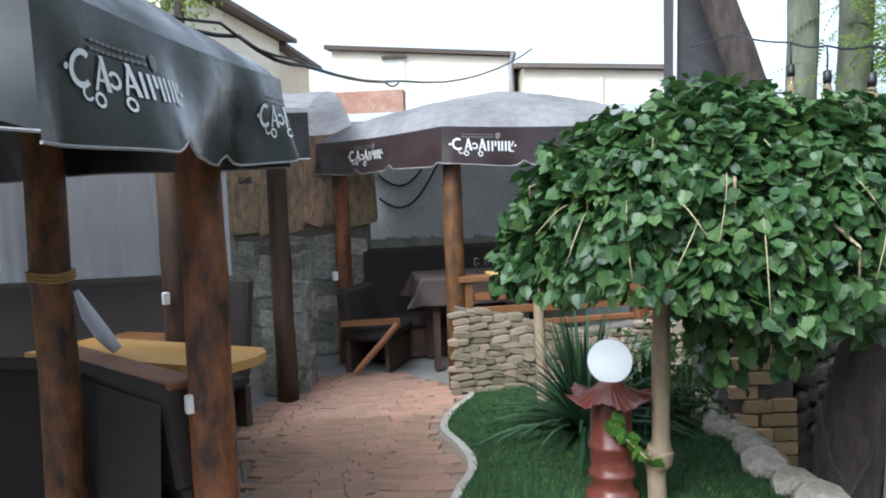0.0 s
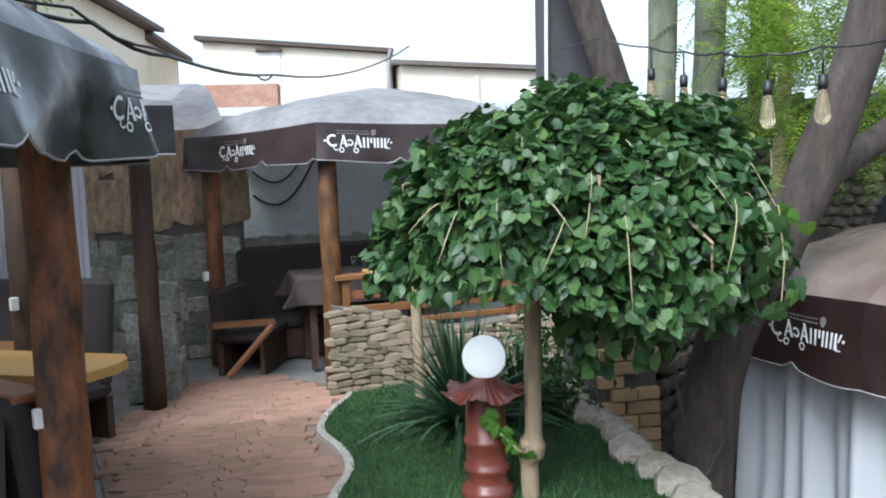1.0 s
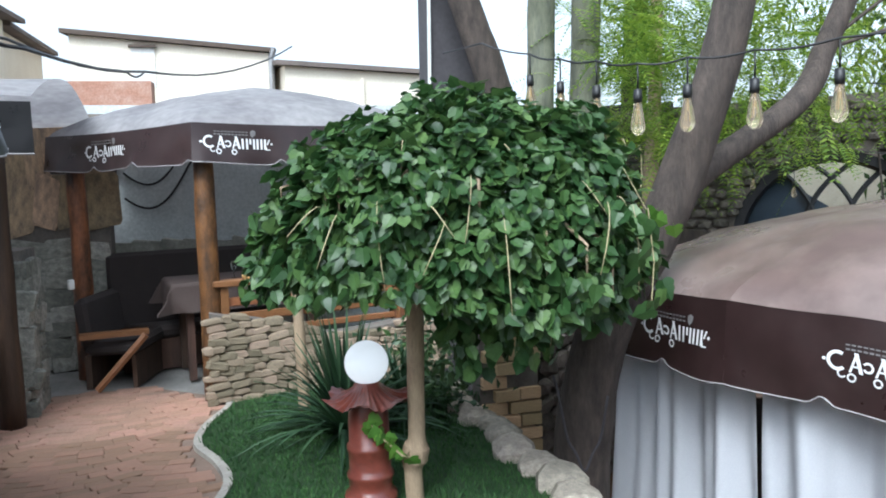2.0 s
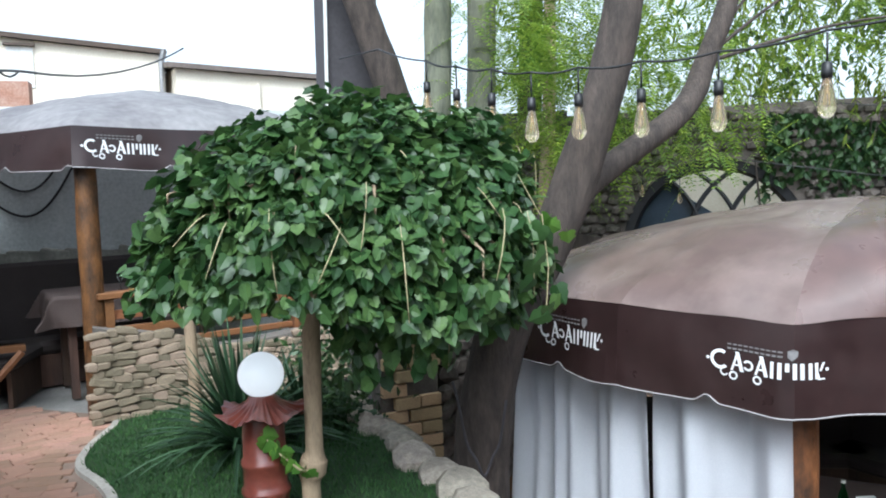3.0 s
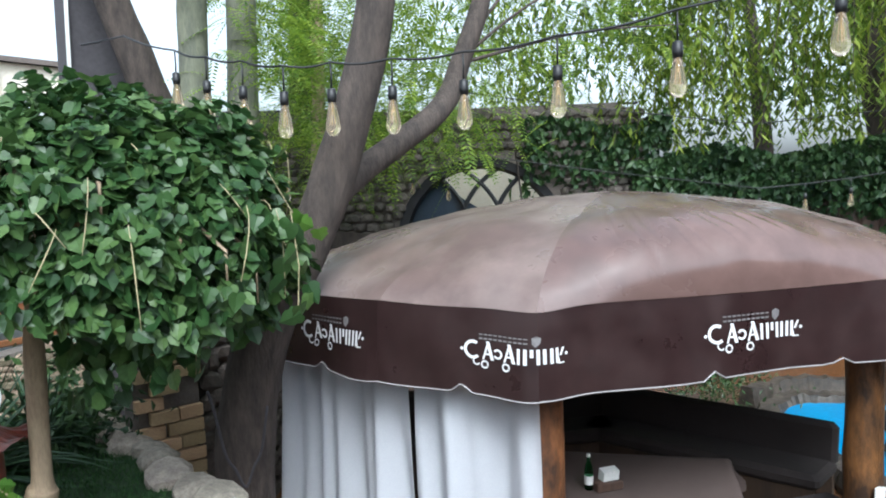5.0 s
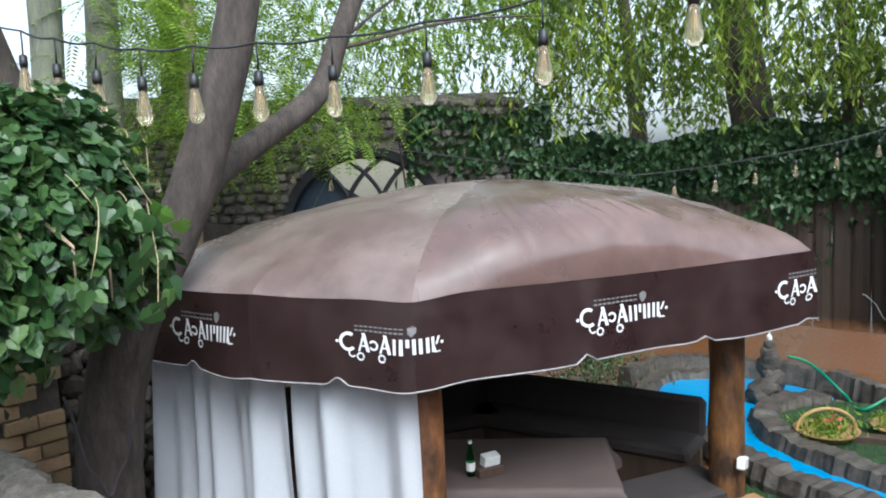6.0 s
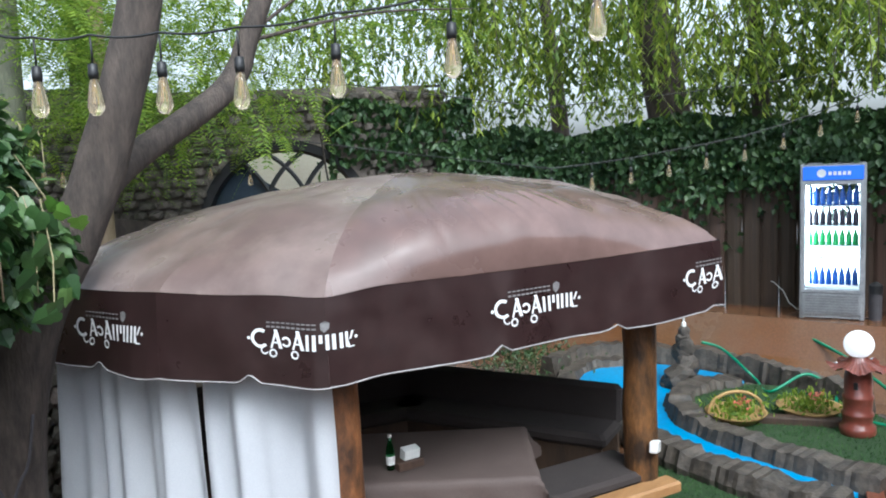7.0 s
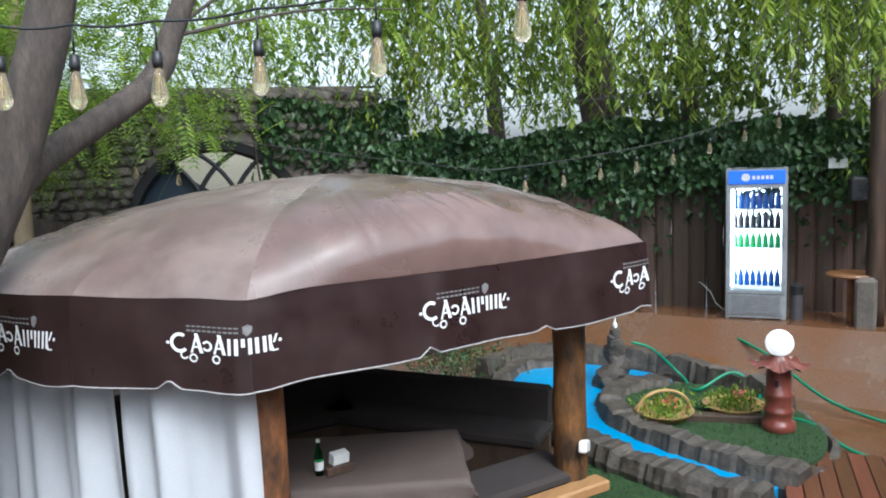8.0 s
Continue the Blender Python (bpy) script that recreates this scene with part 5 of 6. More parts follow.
basket("round wicker basket planted with flowers", 8.0, 1.95, LOW + 0.18, -50, 1.0)
basket("wicker basket with low green plants", 8.5, 1.4, LOW + 0.18, -50, 1.05, False)
wb_ = thing("planter_box", "low brown wooden planter box on the island", "planter")
part("box", Mesh().box((8.2, 1.42, LOW + 0.18), (0.12, 0.75, 0.12), rz=20, bevel=0.01), M_DARKWOOD, wb_)
for label, pts in (("green garden hose lying across the wet paving", [(9.2, 2.7, -0.45), (9.35, 2.5, -0.55), (9.5, 2.2, -0.88), (9.0, 1.9, -0.86), (9.3, 1.6, -0.7), (9.2, 1.3, -0.85), (8.7, 1.25, -0.88)]),
                   ("green garden hose leading to the far terrace", [(10.6, 3.0, -0.5), (10.5, 2.2, -0.48), (10.0, 1.4, -0.62), (9.4, 0.6, -0.93), (9.0, -0.4, -1.02), (8.6, -1.4, -1.03)]),
                   ("green garden hose behind the lamp", [(8.6, 1.0, -0.9), (8.5, 0.7, -0.88), (8.3, 0.3, -1.02), (8.1, -0.3, -1.03), (7.6, -1.0, -1.03)])):
    hs = Mesh()
    P = [Vector(p) for p in pts]
    line = []
    for i in range(len(P) - 1):
        q0, q1, q2, q3 = P[max(i - 1, 0)], P[i], P[i + 1], P[min(i + 2, len(P) - 1)]
        for k in range(8):
            t = k / 8
            line.append(0.5 * ((2 * q1) + (q2 - q0) * t + (2 * q0 - 5 * q1 + 4 * q2 - q3) * t * t + (3 * q1 - q0 - 3 * q2 + q3) * t ** 3))
    hs.tube(line, 0.018, 6)
    tagged(part("hose", hs, M_HOSE, None, smooth=True), label, "hose", "green hoses")
deck = structure("deck", Mesh().box((7.25, 0.05, LOW + 0.06), (1.5, 1.3, 0.1), rz=12), M_DARKWOOD, "wet reddish wooden deck")
M_DECK = material("wet reddish deck board", (0.14, 0.055, 0.026), 0.35, (0.085, 0.034, 0.017), 4, 0.8, 0.2, 40, stretch=(1, 6, 6), vary=0.25)
BOARD = Mesh().box((0, 0, 0), (1.5, 0.125, 0.025), bevel=0.006).data("board", M_DECK)
for k in range(10):
    o = rot2((0, -0.6 + k * 0.133), 12)
    piece("board", BOARD, deck, pose(7.25 + o[0], 0.05 + o[1], LOW + 0.125, 0, 0, 12))

# ---- drinks fridge ----
fz = low_ground(10.5, 1.6)
fridge = thing("drinks_fridge", "tall silver drinks fridge with lit glass door and blue header", "fridge", "", pose(10.55, 1.61, fz, 0, 0, -80) @ Matrix.Diagonal((1, 1, 0.955, 1)))
W, H, D = 0.70, 1.95, 0.62
cabm = Mesh()
cabm.box((-W / 2 + 0.03, D / 2, H / 2), (0.06, D, H), bevel=0.012)
cabm.box((W / 2 - 0.03, D / 2, H / 2), (0.06, D, H), bevel=0.012)
cabm.box((0, D - 0.03, H / 2), (W - 0.12, 0.06, H))
cabm.box((0, D / 2, 0.19), (W - 0.12, D, 0.34))
cabm.box((0, D / 2, H - 0.12), (W - 0.12, D, 0.22))
part("body", cabm, M_STEEL, fridge, "silver grey cabinet")
grille = part("grille", Mesh().box((0, -0.008, 0.2), (W - 0.06, 0.02, 0.28), bevel=0.008), M_STEEL, fridge)
for k in range(7):
    part("slat", Mesh().box((0, -0.022, 0.10 + k * 0.033), (W - 0.14, 0.01, 0.012)), M_GALVANISED, grille)
head_m = part("header", Mesh().box((0, -0.012, H - 0.115), (W - 0.06, 0.03, 0.17), bevel=0.008), glowing("lit blue header", (0.02, 0.10, 0.50), 0.45), fridge, "lit blue header panel")
mk = Mesh()
mk.add([(-0.12 + 0.05 * math.cos(a), -0.032, H - 0.115 + 0.05 * math.sin(a)) for a in np.linspace(0, 6.283, 16, endpoint=False)], [tuple(range(16))])
for k in range(5):
    mk.box((-0.03 + 0.05 * k, -0.032, H - 0.118), (0.034, 0.004, 0.045))
part("printed_mark", mk, M_PRINT, head_m, "plain white round mark and bars")
# The lining itself glows, in place of lamplight falling on it.
M_LINING_GLOW = glowing("self-glowing fridge lining", (0.85, 0.96, 1.0), 2.6)
part("lining", Mesh().box((0, D - 0.075, 0.36 + 0.68), (W - 0.13, 0.02, 1.34)), M_LINING_GLOW, fridge, "white lining, glowing by itself")
part("light_tube", Mesh().tube([(-W / 2 + 0.085, 0.06, 0.42), (-W / 2 + 0.085, 0.06, 1.68)], 0.014, 8), glowing("fridge lamp", (0.9, 0.97, 1.0), 9.0), fridge, "white light tube")
M_SHELF = material("white shelf wire", (0.7, 0.72, 0.74), 0.4, bump=0)
M_DRINKS = [glass("clear water bottle", (0.75, 0.88, 1.0)), material("dark cola bottle", (0.02, 0.018, 0.035), 0.2, bump=0), material("green soda bottle", (0.05, 0.42, 0.12), 0.25, bump=0), material("blue soda bottle", (0.02, 0.10, 0.45), 0.25, bump=0)]
rows_d = [(0.42, 3, 0.22), (0.67, 0, 0.2), (0.92, 2, 0.2), (1.17, 1, 0.22), (1.42, 0, 0.24)]
for z, kind_i, hb in rows_d:
    part("shelf", Mesh().box((0, 0.3, z), (W - 0.14, 0.42, 0.014)), M_SHELF, fridge)
    me = Mesh().lathe([(0.03, 0), (0.032, 0.02), (0.032, hb * 0.6), (0.014, hb * 0.85), (0.013, hb), (0.0, hb)], seg=10).data("bottle", M_DRINKS[kind_i if kind_i else (1 if z < 1 else 3)], True)
    for k in range(8):
        if z == 0.67:
            continue
        o = piece("bottle", me, fridge, pose(-0.245 + 0.07 * k, 0.14, z + 0.008))
door = part("door", Mesh().box((-W / 2 + 0.035, -0.015, 1.04), (0.045, 0.03, 1.38)).box((W / 2 - 0.035, -0.015, 1.04), (0.045, 0.03, 1.38)).box((0, -0.015, 1.715), (W - 0.12, 0.03, 0.04)).box((0, -0.015, 0.365), (W - 0.12, 0.03, 0.04)), M_STEEL, fridge, "silver door frame")
pane = part("pane", Mesh().box((0, -0.012, 1.04), (W - 0.12, 0.008, 1.30)), M_CLEAR, door, "clear glass pane")
pane.visible_shadow = False
part("handle", Mesh().tube([(W / 2 - 0.035, -0.06, 0.9), (W / 2 - 0.035, -0.06, 1.25)], 0.012, 8), M_GALVANISED, door)
cord = Mesh().tube([(11.1, 2.51, 0.0), (11.06, 2.40, -0.02), (11.02, 2.27, -0.12), (11.0, 2.19, -0.27), (10.96, 2.09, -0.335), (10.9, 1.95, -0.335)], 0.006, 6)
tagged(part("cable", cord, M_WHITE, None), "white power cord hanging from a wall plug", "cord")
bin_ = thing("bin", "narrow dark bin beside the fridge", "bin", "", pose(10.72, 1.17, low_ground(10.72, 1)))
part("body", Mesh().lathe([(0.0, 0), (0.07, 0), (0.07, 0.32), (0.0, 0.33)], seg=14), M_DARKSHEET, bin_)
part("lid", Mesh().lathe([(0.075, 0.32), (0.075, 0.42), (0.02, 0.46), (0.0, 0.46)], seg=14), M_BLACK, bin_)

# ---- fence, ivy, arch wall ----
FENCE = [(8.75, 6.1), (9.9, 4.75), (10.95, 3.1), (11.32, 1.6), (11.42, 0.3), (11.3, -1.5), (10.5, -4.1)]
fence = structure("fence", Mesh(), M_DARKWOOD, "tall fence of dark weathered boards")
rb = random.Random(21)
BOARDS = [Mesh().tube([(0, 0, 0), (0.01, 0, 0.5), (0, 0, 1.0)], [0.5, 0.47, 0.5], 8, rough=0.3, seed=k).data("board", M_DARKWOOD) for k in range(3)]
for (xa, ya), (xb, yb) in zip(FENCE[:-1], FENCE[1:]):
    L = math.hypot(xb - xa, yb - ya)
    n = int(L / 0.21)
    ang = math.degrees(math.atan2(yb - ya, xb - xa))
    for k in range(n + 1):
        t = k / n
        x, y = xa + (xb - xa) * t, ya + (yb - ya) * t
        h = 2.35 + rb.uniform(-0.12, 0.12)
        piece("board", BOARDS[k % 3], fence, pose(x, y, -0.55, 0, 0, ang) @ Matrix.Diagonal((0.235, 0.09, h, 1)))


def ivy_sheet(name_label, line, z0, z1, depth, count, mat=M_IVY, size=(0.07, 0.13), seed=0, droop=0.35):
    iv = thing("ivy", name_label, "ivy")
    lens = [math.hypot(b[0] - a[0], b[1] - a[1]) for a, b in zip(line[:-1], line[1:])]
    tot = sum(lens)
    P, A, S = [], [], []
    q = random.Random(seed)
    for k in range(count):
        s = q.uniform(0, tot)
        i = 0
        while s > lens[i]:
            s -= lens[i]
            i += 1
        (xa, ya), (xb, yb) = line[i], line[i + 1]
        t = s / lens[i]
        d = Vector((xb - xa, yb - ya)).normalized()
        nrm = Vector((-d.y, d.x))
        x, y = xa + (xb - xa) * t, ya + (yb - ya) * t
        top = z1 + 0.35 * noise.noise(Vector((x * 0.9, y * 0.9, seed)))
        low = z0 + 0.55 * noise.noise(Vector((x * 1.3, y * 1.3, seed + 4)))
        z = low + (top - low) * math.sqrt(q.random())
        bulge = depth * (0.4 + 0.6 * noise.noise(Vector((x * 2, y * 2, z * 2 + seed)))) + q.gauss(0, 0.05)
        P.append((x - nrm.x * bulge, y - nrm.y * bulge, z))
        A.append((-nrm.x * q.uniform(0.1, 0.9) + q.gauss(0, 0.4), -nrm.y * q.uniform(0.1, 0.9) + q.gauss(0, 0.4), -q.uniform(0.2, 1.2)))
        S.append((d.x + q.gauss(0, 0.3), d.y + q.gauss(0, 0.3), q.gauss(0, 0.3)))
    L = rng.uniform(*size, count)
    part("foliage", leaf_cloud(P, A, S, L, L * 0.75, 0.2), mat, iv, kind="stuff")
    for k in range(max(3, int(tot * 1.5))):
        i = q.randrange(len(line) - 1)
        t = q.random()
        x, y = (a + (b - a) * t for a, b in zip(line[i], line[i + 1]))
        part("stem", Mesh().tube([(x, y, z0 - 0.5), (x + q.gauss(0, 0.1), y + q.gauss(0, 0.1), (z0 + z1) / 2), (x + q.gauss(0, 0.2), y + q.gauss(0, 0.2), z1 - 0.1)], [0.016, 0.012, 0.006], 6), M_BARK, iv)
    return iv


# lines run so that their left is away from the camera: the leaves bulge towards it
ivy_sheet("thick dark ivy over the top of the fence", FENCE[::-1][1:], 1.05, 2.1, -0.45, 13000, seed=3)
ivy_sheet("thin ivy trailing down the fence boards", FENCE[::-1][1:], 0.2, 1.6, -0.22, 900, seed=8)

AW0, AW1 = Vector((8.74, 5.92)), Vector((3.9, 10.28))
dv = (AW1 - AW0).normalized()
nv = Vector((dv.y, -dv.x))
AC = Vector((7.18, 7.33))
sc = (AC - AW0).dot(dv)
LW = (AW1 - AW0).length
RAD, ZC, ZT, ZB = 1.13, 0.98, 2.75, -1.1


def on_wall(s, z, off=0.0):
    p = AW0 + dv * s + nv * off
    return (p.x, p.y, z)


arch = Mesh()
for off in (0.0, 0.35):
    ring = [(sc + RAD * math.cos(a), ZC + RAD * math.sin(a)) for a in np.linspace(0, math.pi, 25)]
    outer = []
    for s, z in ring:
        k = min((LW - sc) / max(s - sc, 1e-6) if s > sc else sc / max(sc - s, 1e-6), (ZT - ZC) / max(z - ZC, 1e-6))
        outer.append((sc + (s - sc) * k, ZC + (z - ZC) * k))
    pts = [on_wall(s, z, off) for s, z in ring] + [on_wall(s, z, off) for s, z in outer]
    arch.add(pts, [(i, i + 1, 26 + i, 25 + i) for i in range(24)])
    arch.add([on_wall(s, z, off) for s, z in ((0, ZB), (sc - RAD, ZB), (sc - RAD, ZC), (0, ZC), (sc + RAD, ZB), (LW, ZB), (LW, ZC), (sc + RAD, ZC))], [(0, 1, 2, 3), (4, 5, 6, 7)])
    corner = [(0, ZC), (0, ZT), (LW, ZT), (LW, ZC)]
    arch.add([on_wall(s, z, off) for s, z in corner] + [on_wall(s, z, off) for s, z in outer], [])
soffit = [(sc + RAD, ZB)] + [(sc + RAD * math.cos(a), ZC + RAD * math.sin(a)) for a in np.linspace(0, math.pi, 25)] + [(sc - RAD, ZB)]
arch.add([on_wall(s, z, o) for o in (0.0, 0.35) for s, z in soffit], [(i, i + 1, 27 + i + 1, 27 + i) for i in range(26)])
arch.add([on_wall(0, ZT), on_wall(LW, ZT), on_wall(LW, ZT, 0.35), on_wall(0, ZT, 0.35)], [(0, 1, 2, 3)])
arch_wall = structure("wall_arch", arch, M_DARKSTONE, "dark fieldstone wall with a round arch window")
ra = random.Random(31)
restm = Mesh()
cnt = 0
for j in range(26):
    s = ra.uniform(-0.2, 0)
    while s < LW:
        w = ra.uniform(0.10, 0.21)
        z = 0.0 + j * 0.125 + ra.uniform(-0.02, 0.02)
        s += w
        if math.hypot(s - sc, max(0, z - ZC)) < RAD + 0.1 or z > ZT - 0.05 or (abs(s - sc) < RAD + 0.1 and z < ZC):
            continue
        m = Matrix.Translation(on_wall(s - w / 2, z, -0.02)) @ pose(0, 0, 0, 0, ra.uniform(-12, 12), math.degrees(math.atan2(dv.y, dv.x))) @ Matrix.Diagonal((w * 1.05, 0.14 * ra.uniform(0.7, 1.5), 0.135, 1))
        me = shapes_dark[ra.randrange(5)]
        if cnt < 290 and z > 1.1:
            piece("stone", me, arch_wall, m)
            cnt += 1
        else:
            restm.add([m @ v.co for v in me.vertices], [tuple(f.vertices) for f in me.polygons])
M_DARKSTONE_MANY = material("dark fieldstones", (0.135, 0.115, 0.095), 0.9, (0.075, 0.066, 0.058), 6, 0.9, 0.6, 28, island=0.45)
tagged(part("stone", restm, M_DARKSTONE_MANY, arch_wall), kind="stuff")
M_DARKGLASS = material("dark blue pane", (0.03, 0.045, 0.065), 0.15, bump=0.0)
wf = thing("window_arch", "black iron arch window with sunburst bars", "window")
wf["kind"] = "structure"


def bar_on(points, r, name="bar"):
    part(name, Mesh().tube([on_wall(s, z, 0.12) for s, z in points], r, 6), M_IRON, wf)


bar_on([(sc + (RAD - 0.04) * math.cos(a), ZC + (RAD - 0.04) * math.sin(a)) for a in np.linspace(-0.3, math.pi + 0.3, 30)], 0.11, "arch_frame")
bar_on([(sc - RAD, ZC), (sc + RAD, ZC)], 0.04)
for shift in (-1.25, -0.8, 0.8, 1.25):
    curve = [(sc + shift + RAD * math.cos(a), ZC + RAD * math.sin(a)) for a in np.linspace(0, math.pi, 60)]
    bar_on([p for p in curve if math.hypot(p[0] - sc, p[1] - ZC) < RAD], 0.032)
part("pane", Mesh().add([on_wall(sc + a, z, 0.2) for a, z in ((0.02, ZC - 0.8), (RAD, ZC - 0.8), (RAD, ZC + 0.1), (RAD * 0.86, ZC + 0.6), (RAD * 0.6, ZC + 0.95), (0.25, ZC + 0.6), (0.02, ZC + 0.45))], [tuple(range(7))]), M_DARKGLASS, wf, "dark blue-grey pane")
yard = house("pale house seen through the arch window", (12.8, 11.5), (6.0, 17.0), 1.7, 4, 0.2, (M_PLASTER, M_ROOFING))
ivy_sheet("dark ivy creeping over the arch wall", [(9.0, 5.7), (8.4, 6.2), (7.6, 6.95)], 1.7, 2.6, -0.22, 1700, seed=12)
plank_w = thing("leaning_board", "grey weathered board leaning on the arch wall", "board")
part("board", Mesh().box((5.3, 8.0, 1.15), (1.6, 0.06, 0.22), rz=-40, ry=8), M_BARK, plank_w)


# ---- trees ----
ta = thing("tree", "large grey-barked tree leaning over the brown gazebo roof", "tree", "garden trees")
tree_trunk(ta, [(2.38, 4.42, -1.08), (2.42, 4.40, -0.4), (2.44, 4.39, 0.1), (2.50, 4.35, 0.55), (2.64, 4.28, 1.05), (2.88, 4.16, 1.48), (3.03, 4.07, 1.9), (3.20, 3.96, 2.5), (3.29, 3.90, 3.0), (3.42, 3.9, 4.2), (3.5, 4.0, 6.0)], [0.23, 0.205, 0.195, 0.185, 0.17, 0.15, 0.138, 0.128, 0.122, 0.10, 0.07], M_BARK, seed=2)
tree_trunk(ta, [(2.92, 4.14, 1.55), (3.18, 4.32, 1.74), (3.42, 4.40, 1.89), (3.74, 4.42, 2.07), (4.11, 4.40, 2.30), (4.30, 4.41, 2.5), (4.41, 4.42, 2.72), (4.59, 4.40, 3.11), (4.9, 4.4, 3.9)], [0.10, 0.098, 0.094, 0.09, 0.09, 0.088, 0.085, 0.078, 0.05], M_BARK, "limb", seed=5)
for k, (p, q) in enumerate((((4.45, 4.42, 2.78), (5.5, 3.95, 3.45)), ((4.5, 4.41, 2.9), (5.3, 4.2, 3.7)), ((4.42, 4.42, 2.72), (6.2, 3.6, 3.05)))):
    tree_trunk(ta, [p, tuple((Vector(p) + Vector(q)) / 2 + Vector((0, 0, 0.08))), q], [0.016, 0.011, 0.004], M_BARK, "limb", 8, seed=k)
tb_ = thing("tree", "tall straight trunk behind the light string", "tree", "garden trees")
tree_trunk(tb_, [(3.40, 6.41, -1.08), (3.49, 6.41, 2.4), (3.63, 6.41, 6.0)], [0.17, 0.148, 0.12], M_GREENBARK, seed=9)
tc_ = thing("tree", "slender grey trunk behind the mulberry", "tree", "garden trees")
tree_trunk(tc_, [(2.90, 6.25, -1.05), (2.94, 6.25, 1.5), (3.01, 6.25, 3.3), (3.1, 6.25, 6.0)], [0.15, 0.13, 0.125, 0.1], M_GREENBARK, seed=12)
td_ = thing("tree", "thin trunk with peeling bark", "tree", "garden trees")
tree_trunk(td_, [(4.8, 7.6, -1.05), (4.85, 7.55, 1.4), (4.9, 7.5, 2.6), (4.96, 7.5, 4.5)], [0.12, 0.09, 0.08, 0.06], M_PALEBARK, seed=15)
tf_ = thing("tree", "dark trunk far behind the light string", "tree", "garden trees")
tree_trunk(tf_, [(5.5, 9.2, -1.05), (5.58, 9.2, 2.0), (5.72, 9.1, 6.0)], [0.2, 0.18, 0.14], M_BARK, seed=17)
te_ = thing("tree", "leaning grey trunk against the dark column", "tree", "garden trees")
tree_trunk(te_, [(3.9, 7.7, -1.05), (3.45, 7.66, 1.7), (3.06, 7.62, 2.85), (2.74, 7.62, 3.72), (2.35, 7.6, 4.8)], [0.22, 0.19, 0.175, 0.165, 0.13], M_BARK, seed=19)
col = thing("column", "tall tapered column clad in dark grey sheeting", "column")
part("cladding", Mesh().box((2.74, 8.25, 2.6), (0.70, 0.5, 7.4), bevel=0.02, taper=0.80), M_DARKSHEET, col)
part("flashing", Mesh().box((2.43, 7.98, 3.4), (0.03, 0.03, 3.2), ry=1.2), M_WHITE, col, "pale edge strip")
shed = structure("shed", Mesh().box((5.2, 10.0, 0.9), (2.6, 0.2, 4.0), rz=-30), M_DARKSHEET, "dark shed wall behind the trunks")


def fronds(parent, centres, mat, pairs=11, length=(0.26, 0.42), leaflet=0.055, seed=1, name="foliage"):
    q = random.Random(seed)
    P, A, S, Ls = [], [], [], []
    for c in centres:
        az = q.uniform(0, 6.283)
        el = q.uniform(-1.0, 0.25)
        L = q.uniform(*length)
        d = Vector((math.cos(az) * math.cos(el), math.sin(az) * math.cos(el), math.sin(el)))
        side = d.cross(Vector((0, 0, 1))).normalized()
        side = (side + Vector((0, 0, q.uniform(-0.4, 0.4)))).normalized()
        for k in range(pairs):
            t = (k + 1) / pairs
            base = Vector(c) + d * L * t + Vector((0, 0, -0.10 * t * t))
            for sgn in (-1, 1):
                P.append(tuple(base))
                A.append(tuple(side * sgn + d * 0.55 + Vector((0, 0, -0.15))))
                S.append(tuple(d))
                Ls.append(leaflet * (1.15 - 0.6 * abs(t - 0.45)))
    Ls = np.array(Ls)
    part(name, leaf_cloud(P, A, S, Ls, Ls * 0.3, 0.1), mat, parent, kind="stuff")


def clumps(seed, n, per, lo, hi, spread, keep):
    q = random.Random(seed)
    out = []
    while n > 0:
        c = Vector([q.uniform(a, b) for a, b in zip(lo, hi)])
        if not keep(c):
            continue
        n -= 1
        for k in range(per):
            out.append(tuple(c + Vector((q.gauss(0, spread), q.gauss(0, spread), q.gauss(0, spread * 0.6)))))
    return out


fronds(ta, clumps(3, 150, 11, (3.0, 4.8, 2.35), (8.2, 9.2, 5.4), 0.24, lambda c: c.x > 0.50 * c.y + 0.25 and c.z > 2.3 + 0.12 * abs(c.x - 5) and abs(c.x - 0.97 * c.y - 1.0) > 0.45), M_FEATHER, seed=4, leaflet=0.075)
fronds(ta, clumps(33, 42, 9, (3.3, 4.7, 1.95), (6.0, 6.6, 3.4), 0.2, lambda c: c.x > 0.60 * c.y + 0.3), M_FEATHER, seed=14, leaflet=0.06, name="feathery_foliage")
fronds(tc_, clumps(8, 30, 9, (3.2, 5.2, 2.0), (4.4, 6.4, 3.6), 0.2, lambda c: c.x > 0.56 * c.y), M_FEATHER, seed=6)
fronds(td_, clumps(9, 60, 9, (4.0, 8.0, 1.6), (6.2, 9.5, 4.5), 0.25, lambda c: c.x > 0.47 * c.y + 0.2), M_FEATHER, seed=7)

willow = thing("willow_tree", "large willow with long drooping yellow-green branches", "tree", "garden trees")
tree_trunk(willow, [(12.6, 4.2, -0.4), (12.5, 4.3, 2.0), (12.2, 4.6, 4.2), (11.6, 4.9, 6.0)], [0.4, 0.34, 0.28, 0.2], M_BARK, seed=23)
for k in range(7):
    q = random.Random(50 + k)
    tip = (8.2 + 4.5 * q.random(), 8.0 - 8.5 * (k / 6), 5.2 + 0.8 * q.random())
    tree_trunk(willow, [(12.2, 4.6, 4.0), ((12.2 + tip[0]) / 2, (4.6 + tip[1]) / 2, 5.6), tip], [0.12, 0.07, 0.03], M_BARK, "limb", 8, seed=k)
P, A, S = [], [], []
strand = Mesh()
q = random.Random(77)
